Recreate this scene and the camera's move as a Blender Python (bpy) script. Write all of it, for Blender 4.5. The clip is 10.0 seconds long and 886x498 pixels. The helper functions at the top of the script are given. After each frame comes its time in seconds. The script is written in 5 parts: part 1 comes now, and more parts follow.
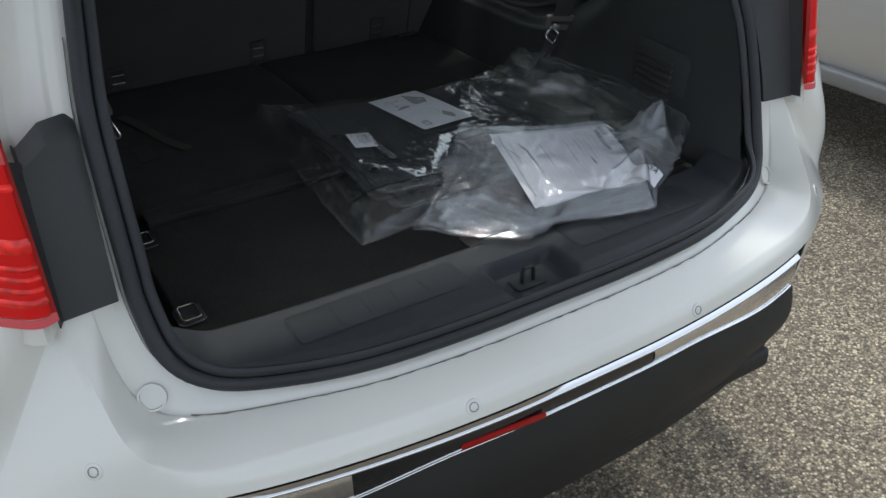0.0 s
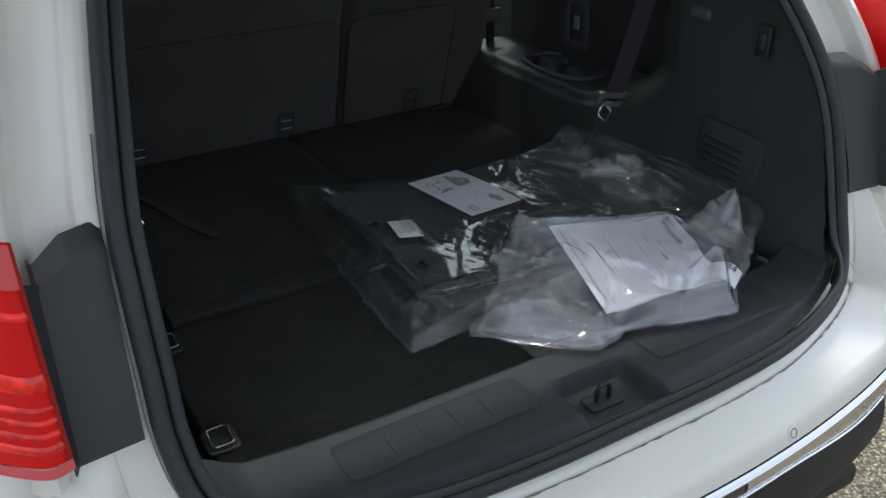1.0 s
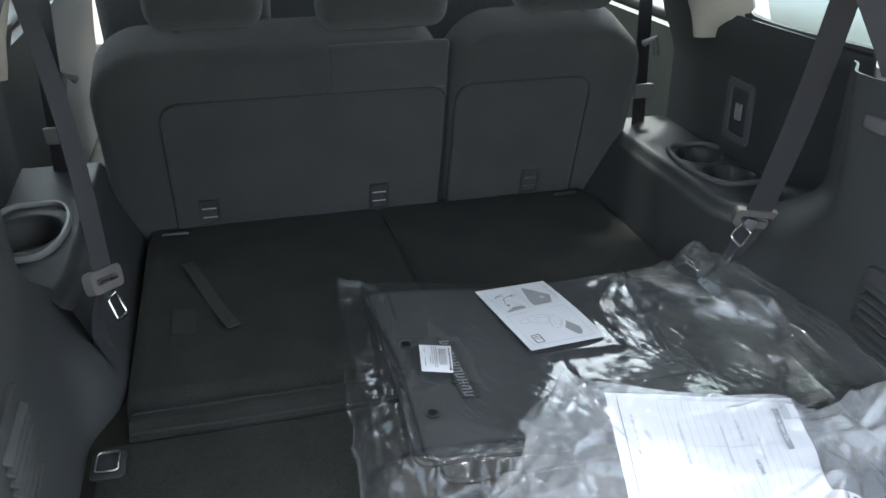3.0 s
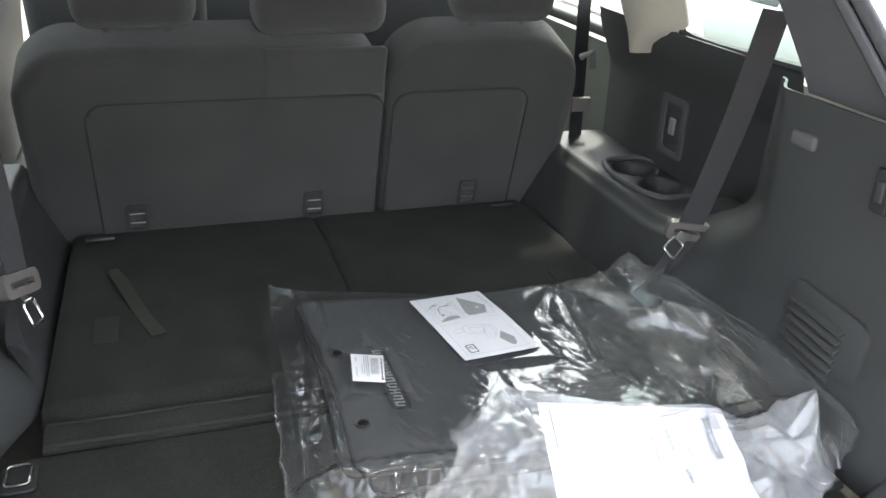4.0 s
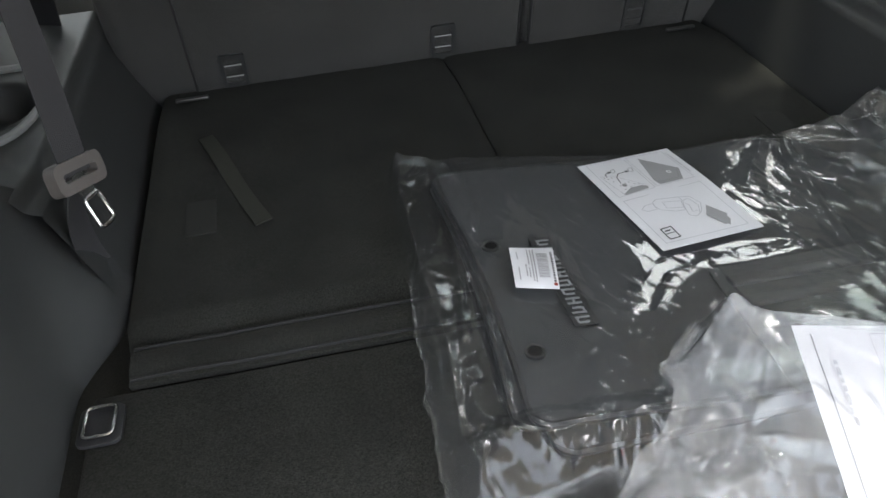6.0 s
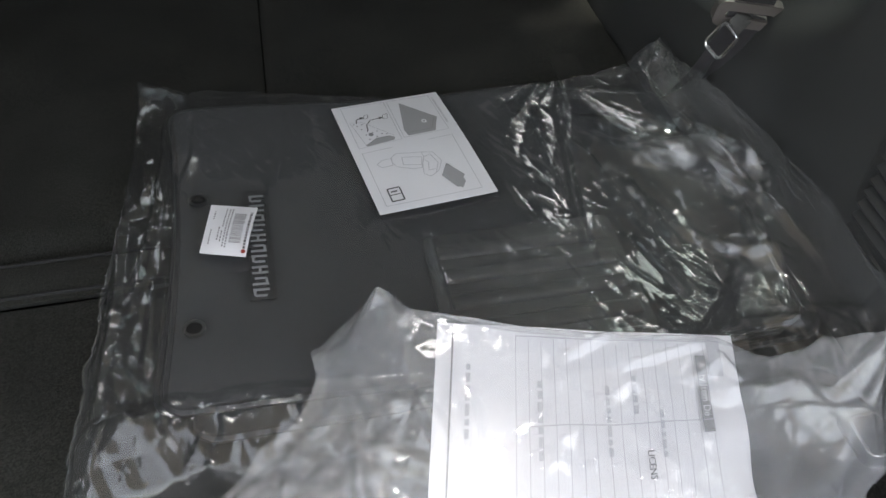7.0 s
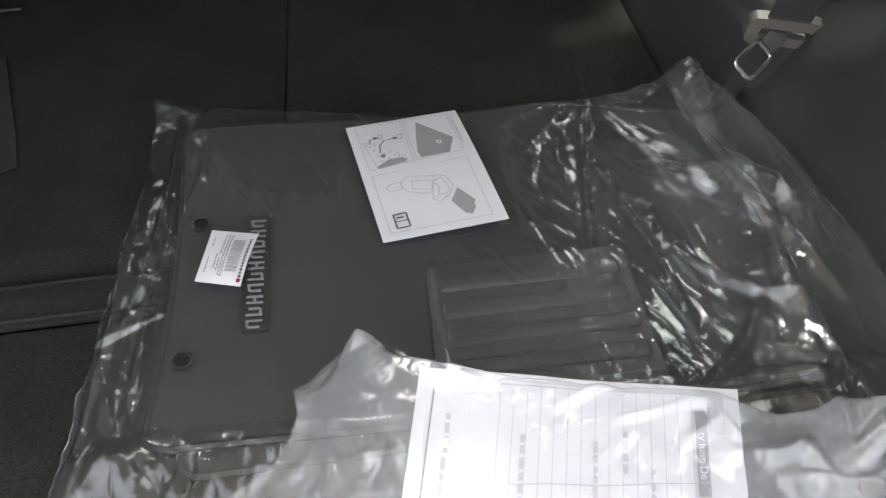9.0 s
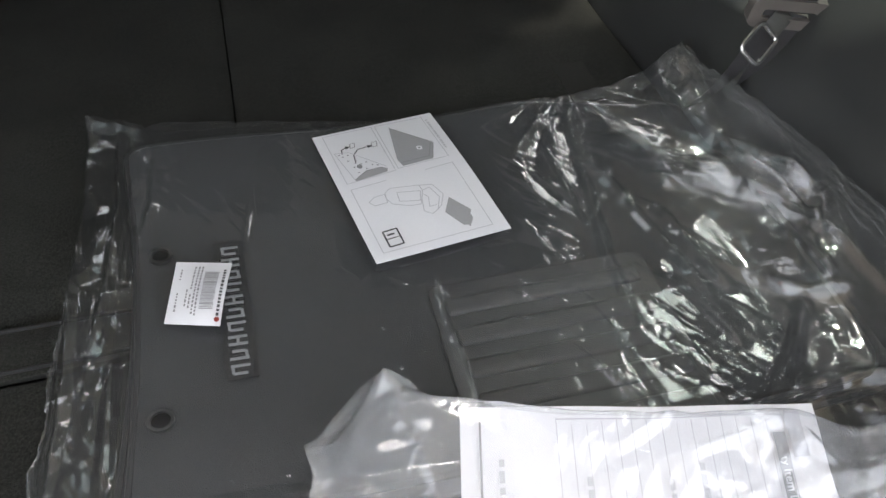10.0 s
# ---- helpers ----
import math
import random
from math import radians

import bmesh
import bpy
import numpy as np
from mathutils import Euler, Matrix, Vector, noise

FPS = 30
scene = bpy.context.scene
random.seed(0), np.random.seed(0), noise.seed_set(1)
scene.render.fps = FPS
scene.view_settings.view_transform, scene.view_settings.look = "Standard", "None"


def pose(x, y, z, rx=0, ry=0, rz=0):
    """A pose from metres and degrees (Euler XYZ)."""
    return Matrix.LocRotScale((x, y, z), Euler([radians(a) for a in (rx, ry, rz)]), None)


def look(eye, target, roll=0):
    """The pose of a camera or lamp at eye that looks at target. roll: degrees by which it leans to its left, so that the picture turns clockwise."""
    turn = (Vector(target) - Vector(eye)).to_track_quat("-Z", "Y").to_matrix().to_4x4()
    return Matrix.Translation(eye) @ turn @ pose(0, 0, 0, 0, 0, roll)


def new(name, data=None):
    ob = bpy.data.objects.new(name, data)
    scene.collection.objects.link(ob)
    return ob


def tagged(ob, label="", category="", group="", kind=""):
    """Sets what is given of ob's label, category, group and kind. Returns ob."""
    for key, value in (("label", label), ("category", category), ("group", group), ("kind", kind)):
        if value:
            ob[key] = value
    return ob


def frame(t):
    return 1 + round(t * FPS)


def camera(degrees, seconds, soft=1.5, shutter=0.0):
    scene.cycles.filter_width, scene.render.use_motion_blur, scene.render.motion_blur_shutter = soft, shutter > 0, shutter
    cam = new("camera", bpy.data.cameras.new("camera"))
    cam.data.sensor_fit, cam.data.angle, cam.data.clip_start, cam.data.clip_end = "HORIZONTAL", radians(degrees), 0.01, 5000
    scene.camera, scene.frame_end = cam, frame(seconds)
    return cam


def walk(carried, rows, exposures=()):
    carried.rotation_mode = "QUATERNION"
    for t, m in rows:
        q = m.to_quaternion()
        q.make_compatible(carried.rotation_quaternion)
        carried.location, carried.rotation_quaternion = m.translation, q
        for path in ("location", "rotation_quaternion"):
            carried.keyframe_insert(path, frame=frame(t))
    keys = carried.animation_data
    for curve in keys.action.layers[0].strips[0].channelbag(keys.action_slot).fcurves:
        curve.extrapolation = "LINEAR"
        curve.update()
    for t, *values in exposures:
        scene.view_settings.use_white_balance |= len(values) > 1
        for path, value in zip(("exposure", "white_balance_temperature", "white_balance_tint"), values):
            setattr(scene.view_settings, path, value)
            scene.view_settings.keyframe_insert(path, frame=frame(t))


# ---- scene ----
cam = camera(55.4, 10.0)
EXPOSURES = [(0.0, 0.8, 5950, 6), (1.0, 0.9, 5900, 6), (1.5, 1.15, 5750, 5), (2.0, 1.95, 5450, 3), (2.5, 2.95, 5800, 5), (3.0, 2.75, 5900, 5), (4.5, 3.45, 6600, 9), (5.0, 2.4, 6550, 8),
             (6.5, 2.85, 6600, 8), (7.0, 2.35, 6650, 9), (7.5, 2.75, 6750, 9), (8.0, 2.95, 6800, 10), (8.5, 2.97, 6800, 10), (9.0, 2.75, 6800, 10), (9.5, 2.9, 6800, 10), (10.0, 2.8, 6750, 10)]
PATH = [
    (0, (-0.719, -0.937, 1.613), (0.147, 0.524, 0.557), -1.3),
    (0.5, (-0.703, -0.882, 1.602), (0.166, 0.595, 0.572), -0.4),
    (0.7, (-0.695, -0.834, 1.604), (0.176, 0.661, 0.601), -0.7),
    (1, (-0.705, -0.735, 1.611), (0.19, 0.779, 0.659), -0.8),
    (1.5, (-0.67, -0.635, 1.593), (0.233, 0.882, 0.655), -0.6),
    (1.8, (-0.552, -0.608, 1.579), (0.294, 0.946, 0.647), -1.1),
    (1.9, (-0.534, -0.593, 1.583), (0.274, 0.98, 0.649), 0.1),
    (2, (-0.465, -0.59, 1.577), (0.23, 1.049, 0.666), -1.6),
    (2.2, (-0.398, -0.555, 1.56), (0.109, 1.172, 0.688), -2.5),
    (2.5, (-0.345, -0.53, 1.572), (0.041, 1.232, 0.709), -1.2),
    (3, (-0.296, -0.522, 1.586), (0.149, 1.226, 0.721), -0.3),
    (3.2, (-0.275, -0.507, 1.594), (0.285, 1.228, 0.771), -0.1),
    (4.3, (-0.296, -0.514, 1.547), (0.276, 1.212, 0.713), 2.8),
    (4.5, (-0.317, -0.508, 1.532), (0.225, 1.225, 0.695), 2.6),
    (4.7, (-0.338, -0.499, 1.524), (0.147, 1.245, 0.672), 2.3),
    (5, (-0.34, -0.484, 1.514), (0.022, 1.28, 0.645), 0.8),
    (5.2, (-0.338, -0.459, 1.498), (-0.175, 1.304, 0.57), -2.4),
    (6.3, (-0.198, -0.119, 1.447), (0.093, 1.358, 0.131), -4.4),
    (6.5, (-0.153, -0.113, 1.471), (0.152, 1.286, 0.075), -3.5),
    (6.7, (-0.079, -0.119, 1.452), (0.224, 1.292, 0.067), -3.3),
    (7, (0.055, -0.141, 1.481), (0.327, 1.26, 0.08), -0.4),
    (7.5, (0.134, -0.151, 1.487), (0.264, 1.27, 0.087), 1.9),
    (8, (0.173, -0.139, 1.475), (0.292, 1.273, 0.064), 2.0),
    (8.5, (0.173, -0.124, 1.468), (0.279, 1.279, 0.047), 0.3),
    (9, (0.139, -0.1, 1.483), (0.23, 1.315, 0.073), -4.5),
    (9.3, (0.089, -0.052, 1.474), (0.259, 1.342, 0.051), -7.8),
    (9.5, (0.089, -0.037, 1.451), (0.356, 1.331, 0.016), -7.4),
    (10, (0.053, -0.009, 1.422), (0.378, 1.381, 0.021), -1.4),
]
walk(cam, [(t, look(eye, target, roll)) for t, eye, target, roll in PATH], EXPOSURES)

# ---------------------------------------------------------------- world, sun
world = bpy.data.worlds.new("sky")
scene.world = world
world.use_nodes = True
wn = world.node_tree
sky = wn.nodes.new("ShaderNodeTexSky")
sky.sky_type, sky.sun_disc = "NISHITA", False
sky.sun_elevation, sky.sun_rotation = radians(59), radians(30)
sky.air_density, sky.dust_density, sky.altitude = 1.0, 3.0, 200
hazy = wn.nodes.new("ShaderNodeHueSaturation")
hazy.inputs["Saturation"].default_value = 0.28
wn.links.new(sky.outputs[0], hazy.inputs["Color"])
wn.links.new(hazy.outputs[0], wn.nodes["Background"].inputs[0])
wn.nodes["Background"].inputs[1].default_value = 0.18
sun = new("sun", bpy.data.lights.new("sun", "SUN"))
sun.data.energy, sun.data.angle, sun.data.color = 1.3, radians(6), (1.0, 0.94, 0.84)
sun.matrix_world = look((0.7, 1.2, 2.3), (0, 0, 0))


# ---------------------------------------------------------------- materials
def shader(name, colour, rough=0.5, metal=0.0, grain=0.0, scale=200.0, stain=0.0, stain_scale=6.0, bump=0.0,
           bump_scale=0.0, coat=0.0, sheen=0.0, tint=None, spec=0.5):
    """A surface with variation at two scales: fine grain and broad stains, and a fine relief."""
    m = bpy.data.materials.new(name)
    m.use_nodes = True
    n, l = m.node_tree.nodes, m.node_tree.links
    b = n["Principled BSDF"]
    b.inputs["Roughness"].default_value, b.inputs["Metallic"].default_value = rough, metal
    b.inputs["Coat Weight"].default_value, b.inputs["Coat Roughness"].default_value = coat, 0.04
    b.inputs["Sheen Weight"].default_value = sheen
    b.inputs["Specular IOR Level"].default_value = spec
    co = n.new("ShaderNodeTexCoord")
    base = tuple(colour) + (1,)
    fine, broad = n.new("ShaderNodeTexNoise"), n.new("ShaderNodeTexNoise")
    fine.inputs["Scale"].default_value, fine.inputs["Detail"].default_value = scale, 4
    broad.inputs["Scale"].default_value, broad.inputs["Detail"].default_value = stain_scale, 5
    for t in (fine, broad):
        l.new(co.outputs["Object"], t.inputs["Vector"])
    ramps = []
    for t, amount in ((fine, grain), (broad, stain)):
        r = n.new("ShaderNodeMapRange")
        r.inputs["From Min"].default_value, r.inputs["From Max"].default_value = 0.3, 0.7
        r.inputs["To Min"].default_value, r.inputs["To Max"].default_value = 1 - amount, 1 + amount
        l.new(t.outputs["Fac"], r.inputs["Value"])
        ramps.append(r)
    times = n.new("ShaderNodeMath")
    times.operation = "MULTIPLY"
    l.new(ramps[0].outputs[0], times.inputs[0]), l.new(ramps[1].outputs[0], times.inputs[1])
    mix = n.new("ShaderNodeVectorMath")
    mix.operation = "SCALE"
    mix.inputs[0].default_value = base[:3]
    if tint:
        blend = n.new("ShaderNodeMix")
        blend.data_type = "RGBA"
        blend.inputs["A"].default_value, blend.inputs["B"].default_value = base, tuple(tint) + (1,)
        l.new(broad.outputs["Fac"], blend.inputs["Factor"])
        l.new(blend.outputs["Result"], mix.inputs[0])
    l.new(times.outputs[0], mix.inputs["Scale"])
    l.new(mix.outputs[0], b.inputs["Base Color"])
    rr = n.new("ShaderNodeMapRange")
    rr.inputs["To Min"].default_value, rr.inputs["To Max"].default_value = max(0.0, rough - 0.25 * stain - 0.02), min(1.0, rough + 0.25 * stain + 0.02)
    l.new(broad.outputs["Fac"], rr.inputs["Value"]), l.new(rr.outputs[0], b.inputs["Roughness"])
    if bump:
        relief = n.new("ShaderNodeBump")
        relief.inputs["Strength"].default_value, relief.inputs["Distance"].default_value = 1.0, bump
        source = fine
        if bump_scale:
            source = n.new("ShaderNodeTexNoise")
            source.inputs["Scale"].default_value, source.inputs["Detail"].default_value = bump_scale, 3
            l.new(co.outputs["Object"], source.inputs["Vector"])
        l.new(source.outputs["Fac"], relief.inputs["Height"]), l.new(relief.outputs[0], b.inputs["Normal"])
    return m


def sheen_by_angle(n, l, gloss, normal=None):
    """Mirror share of a thin clear sheet, alike from both sides: small when faced, whole at a grazing angle."""
    face, fifth, scale = n.new("ShaderNodeLayerWeight"), n.new("ShaderNodeMath"), n.new("ShaderNodeMath")
    face.inputs["Blend"].default_value = 0.5
    if normal:
        l.new(normal, face.inputs["Normal"])
    fifth.operation, scale.operation, scale.use_clamp = "POWER", "MULTIPLY_ADD", True
    fifth.inputs[1].default_value = 5.0
    l.new(face.outputs["Facing"], fifth.inputs[0]), l.new(fifth.outputs[0], scale.inputs[0])
    scale.inputs[1].default_value, scale.inputs[2].default_value = 0.95 * gloss, 0.045 * gloss
    return scale


def film(name, haze, rough, gloss, veil, fine):
    """Thin plastic: see-through, glossy by its angle, a little milky, with a very fine crinkle on its own folds."""
    m = bpy.data.materials.new(name)
    m.use_nodes = True
    n, l = m.node_tree.nodes, m.node_tree.links
    n.remove(n["Principled BSDF"])
    clear, shine, milk, glow = n.new("ShaderNodeBsdfTransparent"), n.new("ShaderNodeBsdfGlossy"), n.new("ShaderNodeBsdfDiffuse"), n.new("ShaderNodeBsdfTranslucent")
    clear.inputs[0].default_value = (0.97, 0.97, 0.97, 1)
    shine.inputs["Roughness"].default_value = rough
    milk.inputs[0].default_value = glow.inputs[0].default_value = tuple(veil) + (1,)
    co, turn, tex = n.new("ShaderNodeTexCoord"), n.new("ShaderNodeMapping"), n.new("ShaderNodeTexNoise")
    turn.vector_type = "TEXTURE"
    turn.inputs["Rotation"].default_value = (0, 0, radians(-60))
    turn.inputs["Scale"].default_value = (0.03, 0.011, 0.02)
    tex.inputs["Scale"].default_value, tex.inputs["Detail"].default_value, tex.inputs["Roughness"].default_value = 1.0, 2.0, 0.4
    l.new(co.outputs["Object"], turn.inputs["Vector"]), l.new(turn.outputs[0], tex.inputs["Vector"])
    relief = n.new("ShaderNodeBump")
    relief.inputs["Strength"].default_value, relief.inputs["Distance"].default_value = 1.0, fine
    l.new(tex.outputs["Fac"], relief.inputs["Height"]), l.new(relief.outputs[0], shine.inputs["Normal"])
    k = sheen_by_angle(n, l, gloss, relief.outputs[0])
    two, body, top = n.new("ShaderNodeMixShader"), n.new("ShaderNodeMixShader"), n.new("ShaderNodeMixShader")
    two.inputs[0].default_value, body.inputs[0].default_value = 0.35, haze
    l.new(milk.outputs[0], two.inputs[1]), l.new(glow.outputs[0], two.inputs[2])
    l.new(clear.outputs[0], body.inputs[1]), l.new(two.outputs[0], body.inputs[2])
    l.new(k.outputs[0], top.inputs[0]), l.new(body.outputs[0], top.inputs[1]), l.new(shine.outputs[0], top.inputs[2])
    l.new(top.outputs[0], n["Material Output"].inputs["Surface"])
    return m


def asphalt():
    m = shader("asphalt", (0.1, 0.09, 0.075), 0.85, bump=0.0)
    n, l = m.node_tree.nodes, m.node_tree.links
    b = n["Principled BSDF"]
    co = n.new("ShaderNodeTexCoord")
    stones, big, dirt, cracks = (n.new("ShaderNodeTexVoronoi"), n.new("ShaderNodeTexVoronoi"), n.new("ShaderNodeTexNoise"), n.new("ShaderNodeTexNoise"))
    stones.inputs["Scale"].default_value, big.inputs["Scale"].default_value = 125.0, 40.0
    dirt.inputs["Scale"].default_value, dirt.inputs["Detail"].default_value = 1.2, 6
    cracks.inputs["Scale"].default_value, cracks.inputs["Detail"].default_value = 240.0, 3
    for t in (stones, big, dirt, cracks):
        l.new(co.outputs["Object"], t.inputs["Vector"])
    pick = n.new("ShaderNodeSeparateColor")
    l.new(stones.outputs["Color"], pick.inputs[0])
    ramp = n.new("ShaderNodeValToRGB")
    e = ramp.color_ramp.elements
    e[0].position, e[0].color = 0.0, (0.07, 0.057, 0.04, 1)
    e[1].position, e[1].color = 1.0, (0.46, 0.385, 0.27, 1)
    for p, c in ((0.35, (0.15, 0.124, 0.087, 1)), (0.7, (0.235, 0.195, 0.137, 1))):
        ramp.color_ramp.elements.new(p).color = c
    l.new(pick.outputs[0], ramp.inputs[0])
    gap = n.new("ShaderNodeMapRange")
    gap.inputs["From Min"].default_value, gap.inputs["From Max"].default_value = 0.25, 0.65
    gap.inputs["To Min"].default_value, gap.inputs["To Max"].default_value = 1.1, 0.5
    l.new(stones.outputs["Distance"], gap.inputs["Value"])
    stain = n.new("ShaderNodeMapRange")
    stain.inputs["From Min"].default_value, stain.inputs["From Max"].default_value = 0.3, 0.7
    stain.inputs["To Min"].default_value, stain.inputs["To Max"].default_value = 0.75, 1.2
    l.new(dirt.outputs["Fac"], stain.inputs["Value"])
    grit = n.new("ShaderNodeMapRange")
    grit.inputs["From Min"].default_value, grit.inputs["From Max"].default_value = 0.3, 0.7
    grit.inputs["To Min"].default_value, grit.inputs["To Max"].default_value = 0.65, 1.35
    l.new(cracks.outputs["Fac"], grit.inputs["Value"])
    g = n.new("ShaderNodeMath")
    g.operation = "MULTIPLY"
    l.new(gap.outputs[0], g.inputs[0]), l.new(grit.outputs[0], g.inputs[1])
    f = n.new("ShaderNodeMath")
    f.operation = "MULTIPLY"
    l.new(g.outputs[0], f.inputs[0]), l.new(stain.outputs[0], f.inputs[1])
    mix = n.new("ShaderNodeVectorMath")
    mix.operation = "SCALE"
    l.new(ramp.outputs[0], mix.inputs[0]), l.new(f.outputs[0], mix.inputs["Scale"])
    l.new(mix.outputs[0], b.inputs["Base Color"])
    relief = n.new("ShaderNodeBump")
    relief.inputs["Strength"].default_value, relief.inputs["Distance"].default_value = 0.8, 0.006
    add = n.new("ShaderNodeMath")
    l.new(stones.outputs["Distance"], add.inputs[0]), l.new(big.outputs["Distance"], add.inputs[1])
    inv = n.new("ShaderNodeMath")
    inv.operation = "MULTIPLY"
    inv.inputs[1].default_value = -1.0
    l.new(add.outputs[0], inv.inputs[0]), l.new(inv.outputs[0], relief.inputs["Height"])
    l.new(relief.outputs[0], b.inputs["Normal"])
    return m


ASPHALT = asphalt()
PAINT = shader("white pearl paint", (0.7, 0.685, 0.63), 0.3, grain=0.01, scale=900, stain=0.03, stain_scale=4, coat=0.8)
SILVER = shader("silver paint", (0.5, 0.49, 0.47), 0.3, 0.35, grain=0.02, scale=900, coat=0.7)
CLAD = shader("black textured plastic", (0.0175, 0.0165, 0.0155), 0.6, spec=0.4, grain=0.1, scale=700, stain=0.15, bump=0.0006, bump_scale=900)
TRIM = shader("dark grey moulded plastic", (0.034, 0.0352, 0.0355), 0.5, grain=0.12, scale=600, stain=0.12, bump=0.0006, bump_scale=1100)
TRIM_UP = shader("grey pillar plastic", (0.075, 0.075, 0.08), 0.6, grain=0.08, scale=500, stain=0.1, bump=0.0004, bump_scale=900)
SILL = shader("charcoal sill plastic", (0.026, 0.0285, 0.033), 0.5, grain=0.1, scale=700, stain=0.15, bump=0.0006, bump_scale=1000)
SATIN = shader("satin silver plastic", (0.22, 0.22, 0.22), 0.4, 0.2, grain=0.03, stain=0.05)
CARPET = shader("black needle carpet", (0.0235, 0.0238, 0.0215), 0.95, grain=0.5, scale=520, stain=0.25, stain_scale=9, bump=0.0012, bump_scale=800, sheen=0.04, spec=0.1)
CLOTH = shader("charcoal seat cloth", (0.038, 0.037, 0.0355), 0.92, grain=0.3, scale=700, stain=0.15, stain_scale=7, bump=0.002, bump_scale=800, sheen=0.2, spec=0.2)
SEAM = shader("black seam cord", (0.02, 0.02, 0.021), 0.95, grain=0.3, scale=700)
MAT_PILE = shader("black mat pile", (0.046, 0.049, 0.052), 0.95, grain=0.4, scale=1100, stain=0.15, stain_scale=12, bump=0.002, bump_scale=900, sheen=0.12, spec=0.15)
RUBBER = shader("black rubber", (0.02, 0.02, 0.022), 0.5, grain=0.1, scale=300, stain=0.15, bump=0.0005, bump_scale=500)
PAD = shader("heel pad rubber", (0.056, 0.058, 0.06), 0.42, grain=0.1, scale=300, stain=0.1, bump=0.0005, bump_scale=500)
SEAL = shader("weatherstrip rubber", (0.02, 0.021, 0.024), 0.55, grain=0.1, scale=300, stain=0.2, bump=0.0006, bump_scale=400)
STRAP = shader("olive-black strap", (0.028, 0.028, 0.022), 0.85, grain=0.2, scale=700, bump=0.001, bump_scale=700)
PATCH = shader("dark touch fastener", (0.018, 0.018, 0.016), 0.95, grain=0.3, scale=900)
WEB = shader("grey belt webbing", (0.028, 0.027, 0.03), 0.8, grain=0.2, scale=900, bump=0.001, bump_scale=900)
TONGUE = shader("grey-brown belt plastic", (0.1, 0.09, 0.085), 0.45, grain=0.04, stain=0.08)
STEEL = shader("bright steel", (0.62, 0.62, 0.62), 0.22, 1.0, grain=0.05, stain=0.1)
CHROME = shader("chrome", (0.75, 0.75, 0.76), 0.06, 1.0, stain=0.05)
# Black that stands in for dark surroundings mirrored in the chrome band.
DARK_REFLECTION = shader("gloss black as dark reflection", (0.012, 0.012, 0.013), 0.06, grain=0.02, stain=0.05, coat=0.6)
DARK_STEEL = shader("dark zinc steel", (0.12, 0.12, 0.12), 0.35, 0.9, grain=0.1, stain=0.2)
BEIGE = shader("grey-beige headliner", (0.42, 0.41, 0.38), 0.85, grain=0.06, scale=600, stain=0.06)
BEIGE_HARD = shader("beige pillar plastic", (0.48, 0.44, 0.37), 0.55, grain=0.03, stain=0.05)
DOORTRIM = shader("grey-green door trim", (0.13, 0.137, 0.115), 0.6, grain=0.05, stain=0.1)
PAPER = shader("white paper", (0.68, 0.68, 0.71), 0.75, grain=0.015, scale=500, stain=0.02)
HOLE = shader("dark hole", (0.004, 0.004, 0.004), 0.9, spec=0.0)
INK = shader("black print", (0.05, 0.05, 0.055), 0.7)
GREYINK = shader("grey print", (0.22, 0.22, 0.23), 0.7, grain=0.05, scale=900)
MIDINK = shader("mid grey print", (0.3, 0.3, 0.31), 0.7, grain=0.04, scale=900)
FAINTINK = shader("faint grey print", (0.45, 0.45, 0.48), 0.7)
STITCH = shader("silver embroidery", (0.27, 0.28, 0.29), 0.55, grain=0.2, scale=1500)
REDDOT = shader("dark red print", (0.25, 0.03, 0.02), 0.6)
DIRT = shader("grime in the seam", (0.2, 0.185, 0.16), 0.9, grain=0.4, scale=120, stain=0.4, stain_scale=40)
FILM_CLEAR = film("clear mat bag film", 0.029, 0.013, 1.85, (0.9, 0.92, 0.95), 0.00012)
FILM_MILKY = film("milky bag film", 0.17, 0.03, 1.9, (0.93, 0.95, 1.0), 0.0002)


def lens_glass(name, colour, rough, glow_through):
    m = bpy.data.materials.new(name)
    m.use_nodes = True
    b = m.node_tree.nodes["Principled BSDF"]
    b.inputs["Base Color"].default_value = tuple(colour) + (1,)
    b.inputs["Roughness"].default_value = rough
    b.inputs["Transmission Weight"].default_value = glow_through
    b.inputs["IOR"].default_value = 1.49
    b.inputs["Specular IOR Level"].default_value = 0.25
    b.inputs["Coat Weight"].default_value = 0.25
    b.inputs["Coat Roughness"].default_value = 0.03
    return m


RED_LENS = lens_glass("red lamp lens", (0.66, 0.004, 0.006), 0.12, 0.0)
RED_DARK = lens_glass("red reflector", (0.3, 0.008, 0.008), 0.15, 0.0)
PINK_LENS = lens_glass("pale lamp lens", (0.62, 0.1, 0.11), 0.1, 0.0)
RED_CORE = shader("red lamp reflector", (0.8, 0.02, 0.015), 0.22, 0.0, grain=0.3, scale=60, stain=0.3, stain_scale=25)


